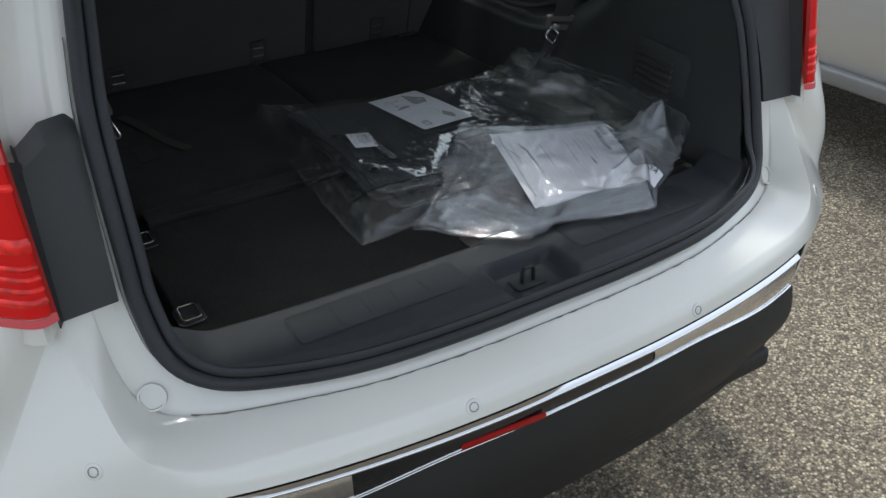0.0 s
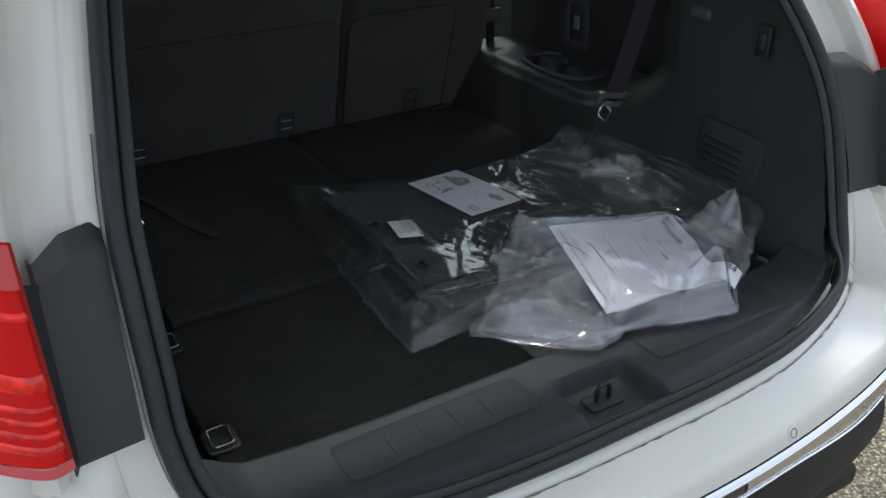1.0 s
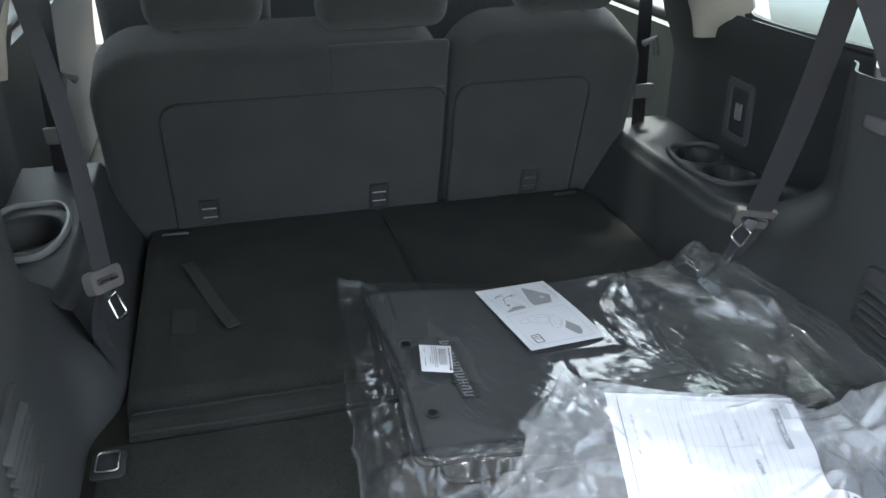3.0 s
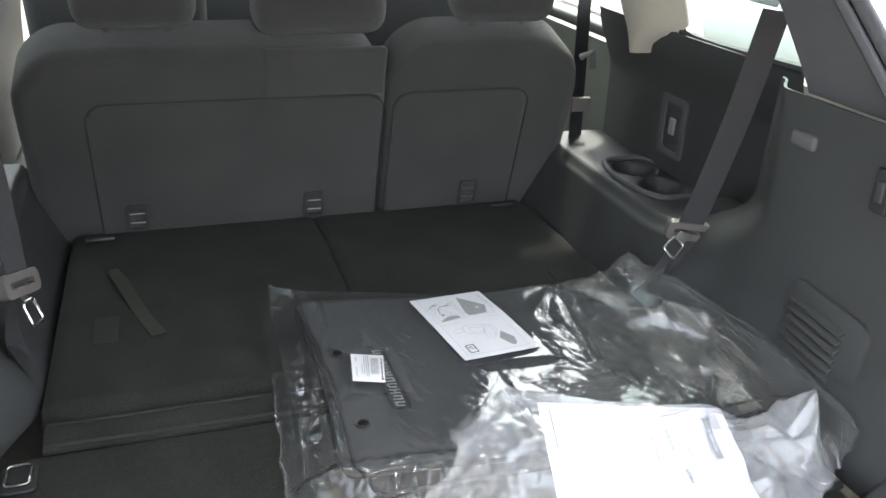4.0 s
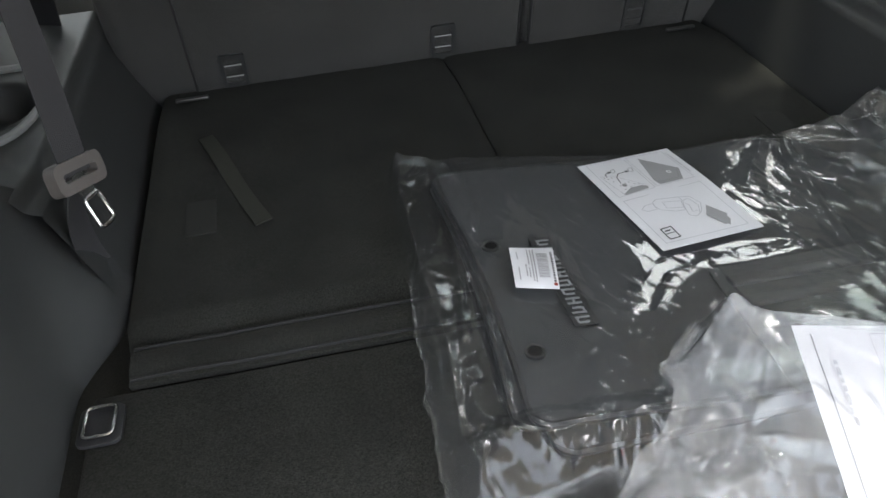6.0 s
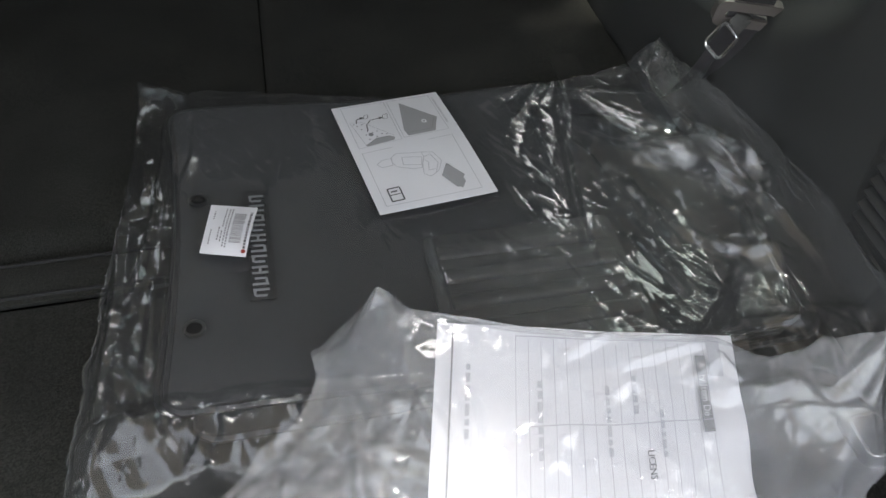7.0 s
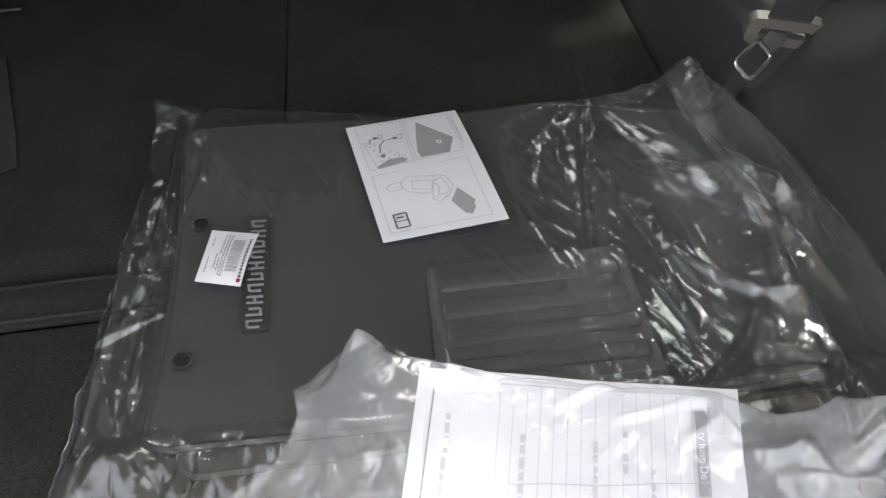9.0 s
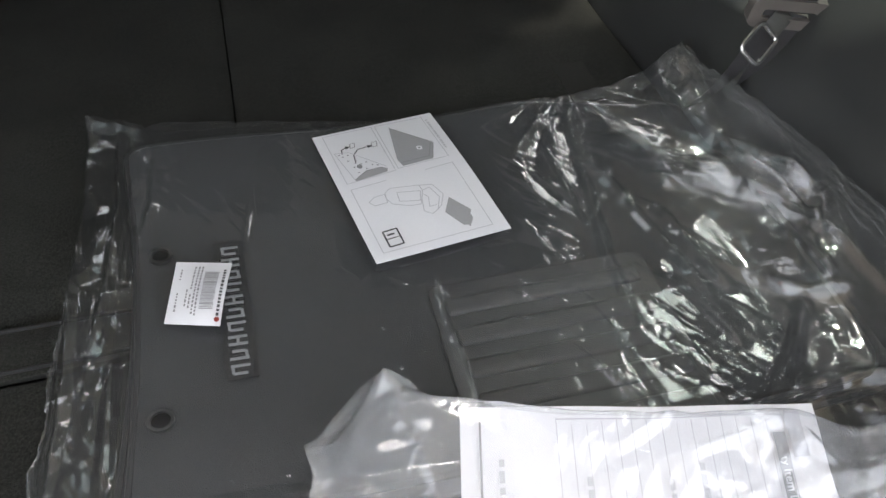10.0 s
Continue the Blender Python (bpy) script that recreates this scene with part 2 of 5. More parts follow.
def pane_glass(name, tint):
    m = bpy.data.materials.new(name)
    m.use_nodes = True
    n, l = m.node_tree.nodes, m.node_tree.links
    n.remove(n["Principled BSDF"])
    clear, shine, mix = n.new("ShaderNodeBsdfTransparent"), n.new("ShaderNodeBsdfGlossy"), n.new("ShaderNodeMixShader")
    clear.inputs[0].default_value = tuple(tint) + (1,)
    shine.inputs["Roughness"].default_value = 0.02
    l.new(sheen_by_angle(n, l, 1.6).outputs[0], mix.inputs[0]), l.new(clear.outputs[0], mix.inputs[1]), l.new(shine.outputs[0], mix.inputs[2])
    l.new(mix.outputs[0], n["Material Output"].inputs["Surface"])
    return m


GLASS = pane_glass("window glass", (0.8, 0.84, 0.81))
PRIVACY = pane_glass("dark tinted glass", (0.34, 0.4, 0.38))


# ---------------------------------------------------------------- building helpers
def thing(name, base, label, category, group="", kind=""):
    ob = new(name)
    ob.location, ob.empty_display_size = base, 0.05
    return tagged(ob, label, category, group, kind)


def origin_of(ob):
    p = Vector((0, 0, 0))
    while ob:
        p += ob.location
        ob = ob.parent
    return p


def part(name, bm, material, parent=None, label="", angle=35, smooth=True):
    """Links a bmesh, made in world places, as one mesh object under a thing or a part."""
    me = bpy.data.meshes.new(name)
    bmesh.ops.recalc_face_normals(bm, faces=bm.faces)
    if parent:
        bmesh.ops.translate(bm, verts=bm.verts, vec=-origin_of(parent))
    bm.to_mesh(me)
    bm.free()
    me.materials.append(material)
    if smooth:
        me.shade_smooth()
        me.set_sharp_from_angle(angle=radians(angle))
    ob = new(name, me)
    ob.parent = parent
    return tagged(ob, label) if label else ob


def box(size, at=(0, 0, 0), bevel=0.0, rot=None, segments=3, bm=None):
    """A box of that size centred at a place, with rounded edges."""
    own = bmesh.new()
    bmesh.ops.create_cube(own, size=1.0)
    bmesh.ops.scale(own, vec=size, verts=own.verts)
    if bevel:
        bmesh.ops.bevel(own, geom=list(own.edges), offset=bevel, segments=segments, profile=0.5, affect="EDGES", clamp_overlap=True)
    m = Matrix.Translation(at) @ (rot if rot else Matrix.Identity(4))
    bmesh.ops.transform(own, matrix=m, verts=own.verts)
    return join(bm, own)


def join(bm, own):
    if bm is None:
        return own
    me = bpy.data.meshes.new("scrap")
    own.to_mesh(me)
    own.free()
    bm.from_mesh(me)
    bpy.data.meshes.remove(me)
    return bm


def sheet(fn, nu, nv, thick=0.0, bm=None, closed=False):
    """A surface fn(u, v) over the unit square; with thick it gets a back."""
    own = bmesh.new()
    rows = [[own.verts.new(fn(i / nu, j / nv)) for j in range(nv + 1)] for i in range(nu + (0 if closed else 1))]
    k = len(rows)
    for i in range(nu):
        for j in range(nv):
            own.faces.new((rows[i][j], rows[(i + 1) % k][j], rows[(i + 1) % k][j + 1], rows[i][j + 1]))
    if thick:
        bmesh.ops.recalc_face_normals(own, faces=own.faces)
        bmesh.ops.solidify(own, geom=list(own.faces), thickness=thick)
    return join(bm, own)


def rod(points, radius, sides=8, bm=None, closed=False):
    """A round bar along points."""
    own = bmesh.new()
    pts = [Vector(p) for p in points]
    rings = []
    for i, p in enumerate(pts):
        a = pts[i - 1] if (i or closed) else p
        b = pts[(i + 1) % len(pts)] if (i < len(pts) - 1 or closed) else p
        d = (b - a).normalized()
        x = d.orthogonal().normalized() if not rings else (old - d * old.dot(d)).normalized()
        old = x
        y = d.cross(x)
        rings.append([own.verts.new(p + radius * (math.cos(2 * math.pi * k / sides) * x + math.sin(2 * math.pi * k / sides) * y)) for k in range(sides)])
    n = len(rings)
    for i in range(n if closed else n - 1):
        for k in range(sides):
            own.faces.new((rings[i][k], rings[i][(k + 1) % sides], rings[(i + 1) % n][(k + 1) % sides], rings[(i + 1) % n][k]))
    if not closed:
        own.faces.new(rings[0]), own.faces.new(rings[-1][::-1])
    return join(bm, own)


def smooth_keys(keys, t):
    """A point at t in 0..1 on a soft curve through the keys."""
    keys = [Vector(k) for k in keys]
    f = min(max(t, 0.0), 1.0) * (len(keys) - 1)
    i = min(int(f), len(keys) - 2)
    f -= i
    a, b, c, d = keys[max(i - 1, 0)], keys[i], keys[i + 1], keys[min(i + 2, len(keys) - 1)]
    return 0.5 * ((2 * b) + (c - a) * f + (2 * a - 5 * b + 4 * c - d) * f * f + (3 * b - a - 3 * c + d) * f ** 3)


def outline(w, h, r, n=5):
    """A rounded rectangle in a plane, as a list of 2D points."""
    pts = []
    for cx, cy, a0 in ((w / 2 - r, h / 2 - r, 0), (-w / 2 + r, h / 2 - r, 90), (-w / 2 + r, -h / 2 + r, 180), (w / 2 - r, -h / 2 + r, 270)):
        for k in range(n + 1):
            a = radians(a0 + 90 * k / n)
            pts.append((cx + r * math.cos(a), cy + r * math.sin(a)))
    return pts


def slab(pts, m, thick, bevel=0.0, bm=None):
    """A flat piece with that outline, thick along its own z, put at the pose m, with its top edge softened."""
    own = bmesh.new()
    low = [own.verts.new((x, y, 0)) for x, y in pts]
    f = own.faces.new(low)
    ext = bmesh.ops.extrude_face_region(own, geom=[f])
    top = [v for v in ext["geom"] if isinstance(v, bmesh.types.BMVert)]
    bmesh.ops.translate(own, verts=top, vec=(0, 0, thick))
    if bevel:
        tops = set(top)
        edges = [e for e in own.edges if e.verts[0] in tops and e.verts[1] in tops]
        bmesh.ops.bevel(own, geom=edges, offset=bevel, segments=2, profile=0.5, affect="EDGES")
    bmesh.ops.transform(own, matrix=m, verts=own.verts)
    return join(bm, own)


def ring_slab(outer, inner, m, thick, bm=None):
    """A frame between two outlines of as many points."""
    own = bmesh.new()
    n = len(outer)
    v = [[own.verts.new((x, y, z)) for x, y in pts] for pts, z in ((outer, 0), (outer, thick), (inner, thick), (inner, 0))]
    for a in range(4):
        for k in range(n):
            own.faces.new((v[a][k], v[a][(k + 1) % n], v[(a + 1) % 4][(k + 1) % n], v[(a + 1) % 4][k]))
    bmesh.ops.transform(own, matrix=m, verts=own.verts)
    return join(bm, own)


def ease(a, b, t):
    t = min(max((t - a) / (b - a), 0.0), 1.0)
    return t * t * (3 - 2 * t)


# ---------------------------------------------------------------- ground
bm = bmesh.new()
bmesh.ops.create_grid(bm, x_segments=24, y_segments=24, size=300)
ground = part("ground", bm, ASPHALT, None, "sunlit grey-brown coarse asphalt of a car park", smooth=False)
tagged(ground, category="ground", kind="structure")

# ---------------------------------------------------------------- the white car's tail
suv = thing("car", (0, 0, 0), "white sport utility car with its tailgate open", "car")
# Stations round the right half of the tailgate opening, from the middle of the sill outward and up.
SEAL_KEYS = [(0, -0.070, 0.822), (0.16, -0.069, 0.822), (0.32, -0.056, 0.822), (0.44, -0.026, 0.824), (0.538, 0.012, 0.834), (0.593, 0.046, 0.874),
             (0.61, 0.077, 0.95), (0.61, 0.1, 1.03), (0.608, 0.13, 1.12), (0.602, 0.172, 1.2), (0.585, 0.225, 1.28), (0.558, 0.305, 1.38),
             (0.525, 0.39, 1.48), (0.478, 0.47, 1.575), (0.39, 0.53, 1.64), (0.2, 0.565, 1.672), (0, 0.57, 1.675)]
CREASE_KEYS = [(0, -0.094, 0.804), (0.16, -0.092, 0.804), (0.32, -0.077, 0.803), (0.45, -0.042, 0.8), (0.56, 0.0, 0.797), (0.622, 0.035, 0.815),
               (0.648, 0.062, 0.875), (0.655, 0.092, 0.972)]
RIDGE_KEYS = [(0, -0.145, 0.772), (0.16, -0.143, 0.772), (0.32, -0.131, 0.772), (0.47, -0.108, 0.772), (0.59, -0.082, 0.774), (0.66, -0.045, 0.808),
              (0.683, 0.02, 0.88), (0.695, 0.094, 0.972)]
FACE_KEYS = [(0, -0.164, 0.735), (0.16, -0.162, 0.735), (0.32, -0.15, 0.735), (0.48, -0.126, 0.735), (0.61, -0.092, 0.735), (0.705, -0.046, 0.735),
             (0.785, 0.006, 0.74), (0.84, 0.055, 0.745)]
N = 56


def along(keys, t):
    """t from -1 (left) to 1 (right)."""
    p = smooth_keys(keys, abs(t))
    return Vector((p.x if t >= 0 else -p.x, p.y, p.z))


SEAL_LOW = SEAL_KEYS[:8]


def tail_shelf(u, v):
    t = 2 * u - 1
    s, c, r, f = (along(k, t) for k in (SEAL_LOW, CREASE_KEYS, RIDGE_KEYS, FACE_KEYS))
    s = s + Vector((0, 0.012, 0.004))
    if v < 0.15:
        return s.lerp(c, v / 0.15)
    if v < 0.2:
        return c.lerp(r, (v - 0.15) * 0.4) + Vector((0, 0, -0.003))
    if v < 0.7:
        k = (v - 0.2) / 0.5
        return c.lerp(r, 0.03 + 0.97 * k) + Vector((0, 0, 0.002 * math.sin(math.pi * k)))
    k = (v - 0.7) / 0.3
    return r.lerp(f, k) + 0.0025 * math.sin(math.pi * k) * Vector((0, -0.8, 0.5))


bumper = part("bumper", sheet(tail_shelf, 2 * N, 40), PAINT, suv, "white painted bumper cover with a loading ledge", angle=60)


CORNER_TOP = [RIDGE_KEYS[7], (0.74, 0.08, 0.99), (0.82, 0.115, 0.995), (0.9, 0.2, 1.0), (0.95, 0.45, 1.0), (0.965, 0.95, 1.0)]
CORNER_LOW = [FACE_KEYS[7], (0.885, 0.105, 0.745), (0.92, 0.17, 0.745), (0.95, 0.28, 0.745), (0.97, 0.5, 0.74), (0.98, 0.95, 0.74)]


def tail_corner(side):
    """The white corner outside the ledge, from under the tail lamp down to the wheel."""
    def fn(u, v):
        r, f = smooth_keys(CORNER_TOP, u), smooth_keys(CORNER_LOW, u)
        e = ease(0.0, 0.25, u)
        p = r.lerp(f, v) + math.sin(math.pi * v) * (0.0025 * (1 - e) * Vector((0, -0.8, 0.5)) + 0.03 * e * Vector((0.55, -0.8, 0)) * ease(1.2, 0.5, u))
        return Vector((side * p.x, p.y, p.z))
    return fn


def low_face(side):
    """White skin below the chrome band at the corner."""
    def fn(u, v):
        keys = FACE_KEYS[4:] + CORNER_LOW[1:]
        p = smooth_keys(keys, u)
        q = Vector((p.x - 0.03 - 0.02 * v, p.y + 0.04 * v, 0.45))
        p = p.lerp(q, v)
        return Vector((side * p.x, p.y, p.z))
    return fn


for side in (-1, 1):
    part("bumper_corner", sheet(tail_corner(side), 40, 14), PAINT, suv, angle=60)
    part("bumper_side", sheet(low_face(side), 30, 8), PAINT, suv, angle=60)


def flare(p):
    """The chrome band deepens towards its ends."""
    return 0.026 * ease(0.22, 0.5, abs(p.x))


def band(top, low, out_top, out_low, t0, t1, nv=6, swell=0.006):
    """A band across the bumper between two heights, standing out from the bumper's line."""
    def fn(u, v):
        p = along(FACE_KEYS, (t0 + (t1 - t0) * u))
        n = Vector((0.6 * p.x, -1, 0)).normalized()
        a, c = (h - flare(p) if h < 0.7 and h > 0.6 else h for h in (top, low))
        z = a + (c - a) * v
        o = out_top + (out_low - out_top) * v + swell * math.sin(math.pi * v)
        return Vector((p.x, p.y, z)) + n * o
    return sheet(fn, 60, nv, 0.006)


SENSORS = [(0.105, 0.86), (0.4075, 0.85), (0.6125, 0.89), (0.895, 0.86)]
bumper_line = 3.62 / 7
# Recess behind the chrome, the chrome frame, the chrome band inside it, and the black lower cladding.
part("bumper_recess", band(0.737, 0.42, -0.02, -0.05, -0.9, 0.9), CLAD, bumper, angle=60)
chrome = part("chrome_trim", band(0.733, 0.722, 0.002, 0.008, -bumper_line, bumper_line), CHROME, bumper, "chrome trim strip", angle=60)
part("chrome_lower_lip", band(0.6885, 0.685, 0.003, 0.004, -bumper_line, bumper_line, swell=0.002), CHROME, chrome, angle=60)
# One band throughout: this stretch has its dark reflection painted in as black.
part("glossy_band", band(0.722, 0.69, 0.0, 0.002, -0.36, 0.13, swell=0.002), DARK_REFLECTION, chrome, "chrome band with its dark reflection painted gloss black", angle=60)
for side in (-1, 1):
    part("mirror_band", band(0.722, 0.69, 0.0, 0.002, 0.13 if side > 0 else -0.36, side * bumper_line, swell=0.005), CHROME, chrome, "mirror-bright chrome band", angle=60)
for side in (-1, 1):
    part("chrome_end", band(0.733, 0.62, 0.001, -0.004, side * bumper_line, side * (bumper_line + 0.012), swell=0.004), CHROME, chrome, angle=60)
clad = part("lower_cladding", band(0.684, 0.52, 0.004, -0.012, -bumper_line - 0.01, bumper_line + 0.01, 10, 0.016), CLAD, bumper, "black textured plastic lower cladding", angle=60)
part("lower_lip", band(0.52, 0.455, -0.012, -0.05, -0.5, 0.5, 8, 0.006), CLAD, clad, angle=60)
for side in (-1, 1):
    part("skid_rib", box((0.22, 0.05, 0.05), (side * 0.44, -0.09, 0.49), 0.015), CLAD, clad)
    m = Matrix.Translation((side * 0.16, -0.1655, 0.6945)) @ Euler((radians(90), 0, radians(side * 4))).to_matrix().to_4x4()
    if side < 0:
        part("reflector", slab(outline(0.15, 0.012, 0.0055), m, 0.003, 0.001), RED_DARK, bumper, "dark red reflector strip")
for u, v in SENSORS:
    p = tail_shelf(u, v)
    du, dv = tail_shelf(u + 0.004, v) - tail_shelf(u - 0.004, v), tail_shelf(u, v + 0.01) - tail_shelf(u, v - 0.01)
    n = du.cross(dv).normalized()
    n = -n if n.y > 0 else n
    m = Matrix.Translation(p - 0.0025 * n) @ n.to_track_quat("Z", "Y").to_matrix().to_4x4()
    disc = [(0.0125 * math.cos(2 * math.pi * k / 24), 0.0125 * math.sin(2 * math.pi * k / 24)) for k in range(24)]
    eye = part("parking_sensor", slab(disc, m, 0.004, 0.001), PAINT, bumper, "round white parking sensor")
    part("sensor_ring", ring_slab([(0.62 * a, 0.62 * b) for a, b in disc], [(0.5 * a, 0.5 * b) for a, b in disc], m @ Matrix.Translation((0, 0, 0.0035)), 0.0012), GREYINK, eye)
for side in (-1, 1):
    m = Matrix.Translation((side * 0.616, 0.037, 0.828)) @ Euler((radians(63), 0, radians(side * 18))).to_matrix().to_4x4()
    big = [(0.02 * math.cos(2 * math.pi * k / 24), 0.02 * math.sin(2 * math.pi * k / 24)) for k in range(24)]
    stop = part("bump_stop_seat", ring_slab(big, [(0.85 * a, 0.85 * b) for a, b in big], m, 0.005), PAINT, bumper, "round dimple in the white metal")
    part("dimple_floor", slab([(0.84 * a, 0.84 * b) for a, b in big], m @ Matrix.Translation((0, 0, -0.001)), 0.002), PAINT, stop)
# Grime along the seam between ledge and body.
part("seam_grime", sheet(lambda u, v: along(CREASE_KEYS, (2 * u - 1) * 0.6) + Vector((0, -0.001 - 0.0035 * v * (0.4 + noise.noise(Vector((u * 60, 0, 0)))), 0.0015 - 0.0015 * v)), 160, 2), DIRT, bumper, "brown grime in the seam")


def seal_point(t):
    return along(SEAL_KEYS, t)


# The rubber seal runs all round the opening: a soft bulb, a groove and an inner lip.
def seal_strip(bulge, back, width, r):
    def fn(u, v):
        t = 2 * u - 1
        p = seal_point(t)
        q = seal_point(min(t + 0.01, 1.0)) - seal_point(max(t - 0.01, -1.0))
        d = q.normalized()
        n = Vector((0, -0.9, -0.25 + 0.6 * ease(0.2, 0.5, abs(t)))).normalized()
        inward = n.cross(d).normalized()
        mid = Vector((0, 0.35, 1.25))
        if inward.dot(mid - p) < 0:
            inward = -inward
        n = d.cross(inward)
        if n.y > 0:
            n = -n
        a = 2 * math.pi * v
        return p + inward * (width + r * math.cos(a)) + n * (back + bulge * math.sin(a))
    return fn


seal = part("weatherstrip", sheet(seal_strip(0.011, 0.006, 0.011, 0.0115), 160, 12), SEAL, suv, "black rubber seal round the tailgate opening", angle=80)
part("seal_lip", sheet(seal_strip(0.006, 0.002, 0.031, 0.0085), 160, 10), SEAL, seal, angle=80)


# The white door frame beside the opening: lip, water channel and outer skin.
def pillar_skin(side):
    prof = [(-0.01, 0.014), (0.006, 0.009), (0.014, 0.009), (0.026, 0.012), (0.032, 0.022), (0.05, 0.032), (0.078, 0.032), (0.09, 0.02), (0.1, -0.012), (0.108, -0.02),
            (0.125, -0.012), (0.16, 0.03), (0.22, 0.14), (0.29, 0.42), (0.31, 0.8)]

    def fn(u, v):
        s = smooth_keys(SEAL_KEYS[6:14], u)
        f = v * (len(prof) - 1)
        i = min(int(f), len(prof) - 2)
        a, b = prof[i], prof[i + 1]
        x, y = a[0] + (b[0] - a[0]) * (f - i), a[1] + (b[1] - a[1]) * (f - i)
        rise = max(0.0, s.z - 1.2) * 0.15
        if s.z > 1.2:
            y = min(y, 0.14)
            x = min(x, 0.24)
        return Vector((side * (s.x + x * (1 + rise)), s.y + y, s.z))
    return fn


for side in (-1, 1):
    quarter = part("quarter_panel", sheet(pillar_skin(side), 40, 84), PAINT, suv, "white rear pillar with a water channel", angle=50)
    # Black plastic cover between the opening and the lamp.
    def cover(u, v, side=side):
        s = smooth_keys(SEAL_KEYS[7:10], 0.0 + 1.0 * u)
        z = 0.97 + (float(np.interp(v, (0, 0.25, 0.55, 0.8, 1), (1.186, 1.201, 1.202, 1.185, 1.174))) - 0.97) * u
        inner = Vector((s.x + 0.011 - 0.006 * u, s.y - 0.02 + 0.006 * u, z))
        outer = Vector((0.693 - 0.009 * u, 0.072 + 0.05 * u, z))
        k = v * 1.0
        p = inner.lerp(outer, min(max((k - 0.15) / 0.7, 0), 1))
        if k < 0.15:
            p = inner + Vector((0, 0.03 * (1 - k / 0.15), 0))
        if k > 0.85:
            p = outer + Vector((0.004, 0.03 * (k - 0.85) / 0.15, 0))
        if u > 0.93:
            p.y += 0.03 * (u - 0.93) / 0.07
        return Vector((side * p.x, p.y - 0.004, p.z))
    part("lamp_cover", sheet(cover, 24, 20, 0.003), TRIM, suv, "black plastic cover beside the tail lamp", angle=40)
    # Dark housing wall from the cover out to the lens.
    part("lamp_housing", sheet(lambda u, v, side=side: Vector((side * (0.6935 - 0.009 * u + (0.006 + 0.009 * u) * v), 0.0705 + 0.05 * u - (0.019 + 0.005 * u) * v, 0.972 + (0.2 + 0.015 * v) * u)), 12, 6, 0.002), RUBBER, suv, "black housing wall of the tail lamp")
    # Tail lamp: a clear red shell over a red core with ribs.
    def shell(u, v, side=side, inset=0.0):
        z = 1.0 + 0.235 * u
        lean = 0.045 * u
        keys = [(0.697, 0.05), (0.72, 0.044), (0.75, 0.066), (0.79, 0.112), (0.84, 0.2), (0.88, 0.33)]
        p = smooth_keys([(a, b, 0) for a, b in keys], v)
        return Vector((side * (p.x - 0.03 * u * v), p.y + lean + inset, z + 0.05 * u * v))
    lamp = part("tail_lamp", sheet(lambda u, v: shell(u, v), 16, 20), RED_LENS, suv, "red tail lamp", angle=60)
    for z0, z1 in ((0.06, 0.1), (0.13, 0.16), (0.19, 0.22), (0.25, 0.28), (0.34, 0.42), (0.66, 0.7)):
        part("lamp_rib", sheet(lambda u, v: shell(z0 + (z1 - z0) * u, 0.06 + 0.9 * v, inset=-0.0022 * math.sin(math.pi * u)), 6, 24), RED_CORE, lamp, "bright red light bar behind the lens")
    part("pale_lens", sheet(lambda u, v: shell(0.8 + 0.19 * u, 0.06 + 0.9 * v, inset=-0.002), 6, 16), PINK_LENS, lamp, "pale upper lens")
    part("dark_edge", sheet(lambda u, v: shell(u, 0.07 * v, inset=-0.0015), 10, 3), RED_DARK, lamp, "dark red lamp edge")
    part("lamp_foot", sheet(lambda u, v: shell(-0.05 + 0.05 * u, v, inset=-0.002), 4, 20), PINK_LENS, lamp, "pale red rim")
    # Body side with its window openings, out to the bonnet.
    low = lambda u, v, side=side: Vector((side * (0.97 - 0.05 * v + 0.01 * math.sin(3 * u)), 0.85 + 3.6 * u, 0.35 + 0.85 * v))
    part("side_panel", sheet(low, 24, 10, 0.02), PAINT, suv, angle=60)
    for y, w in ((1.24, 0.14), (2.15, 0.12), (3.1, 0.1)):
        part("window_pillar", sheet(lambda u, v, y=y, w=w, side=side: Vector((side * (0.9 - 0.22 * v), y + w * (u - 0.5) - (0.3 * v if y > 3 else 0), 1.2 + 0.45 * v)), 4, 6, 0.03), PAINT, suv, angle=60)
    part("window_glass", sheet(lambda u, v, side=side: Vector((side * (0.895 - 0.2 * v), 1.3 + 1.78 * u - 0.2 * v * u, 1.2 + 0.42 * v)), 6, 4), GLASS, suv, "clear side window")
part("roof", sheet(lambda u, v: Vector((0.68 * (2 * u - 1), 0.6 + 2.5 * v, 1.69 + 0.06 * math.sin(math.pi * v) - 0.04 * (2 * u - 1) ** 2)), 16, 12, 0.02), PAINT, suv, angle=60)
part("headliner", sheet(lambda u, v: Vector((0.66 * (2 * u - 1), 0.6 + 2.45 * v, 1.645 + 0.05 * math.sin(math.pi * v) - 0.05 * (2 * u - 1) ** 2)), 16, 12), BEIGE, suv, "beige headliner", angle=60)
part("tailgate", sheet(lambda u, v: Vector((0.68 * (2 * u - 1) * (1 - 0.08 * v), 0.52 - 1.3 * v, 1.72 + 0.36 * v + 0.05 * math.sin(math.pi * v))), 16, 12, 0.06), PAINT, suv, "raised white tailgate", angle=60)
part("windscreen", sheet(lambda u, v: Vector((0.66 * (2 * u - 1), 3.05 + 0.75 * v, 1.66 - 0.5 * v)), 4, 4), GLASS, suv, "windscreen glass")
part("bonnet", sheet(lambda u, v: Vector((0.85 * (2 * u - 1), 3.75 + 0.95 * v, 1.12 - 0.1 * v * v - 0.05 * (2 * u - 1) ** 2)), 10, 8, 0.02), PAINT, suv, angle=60)
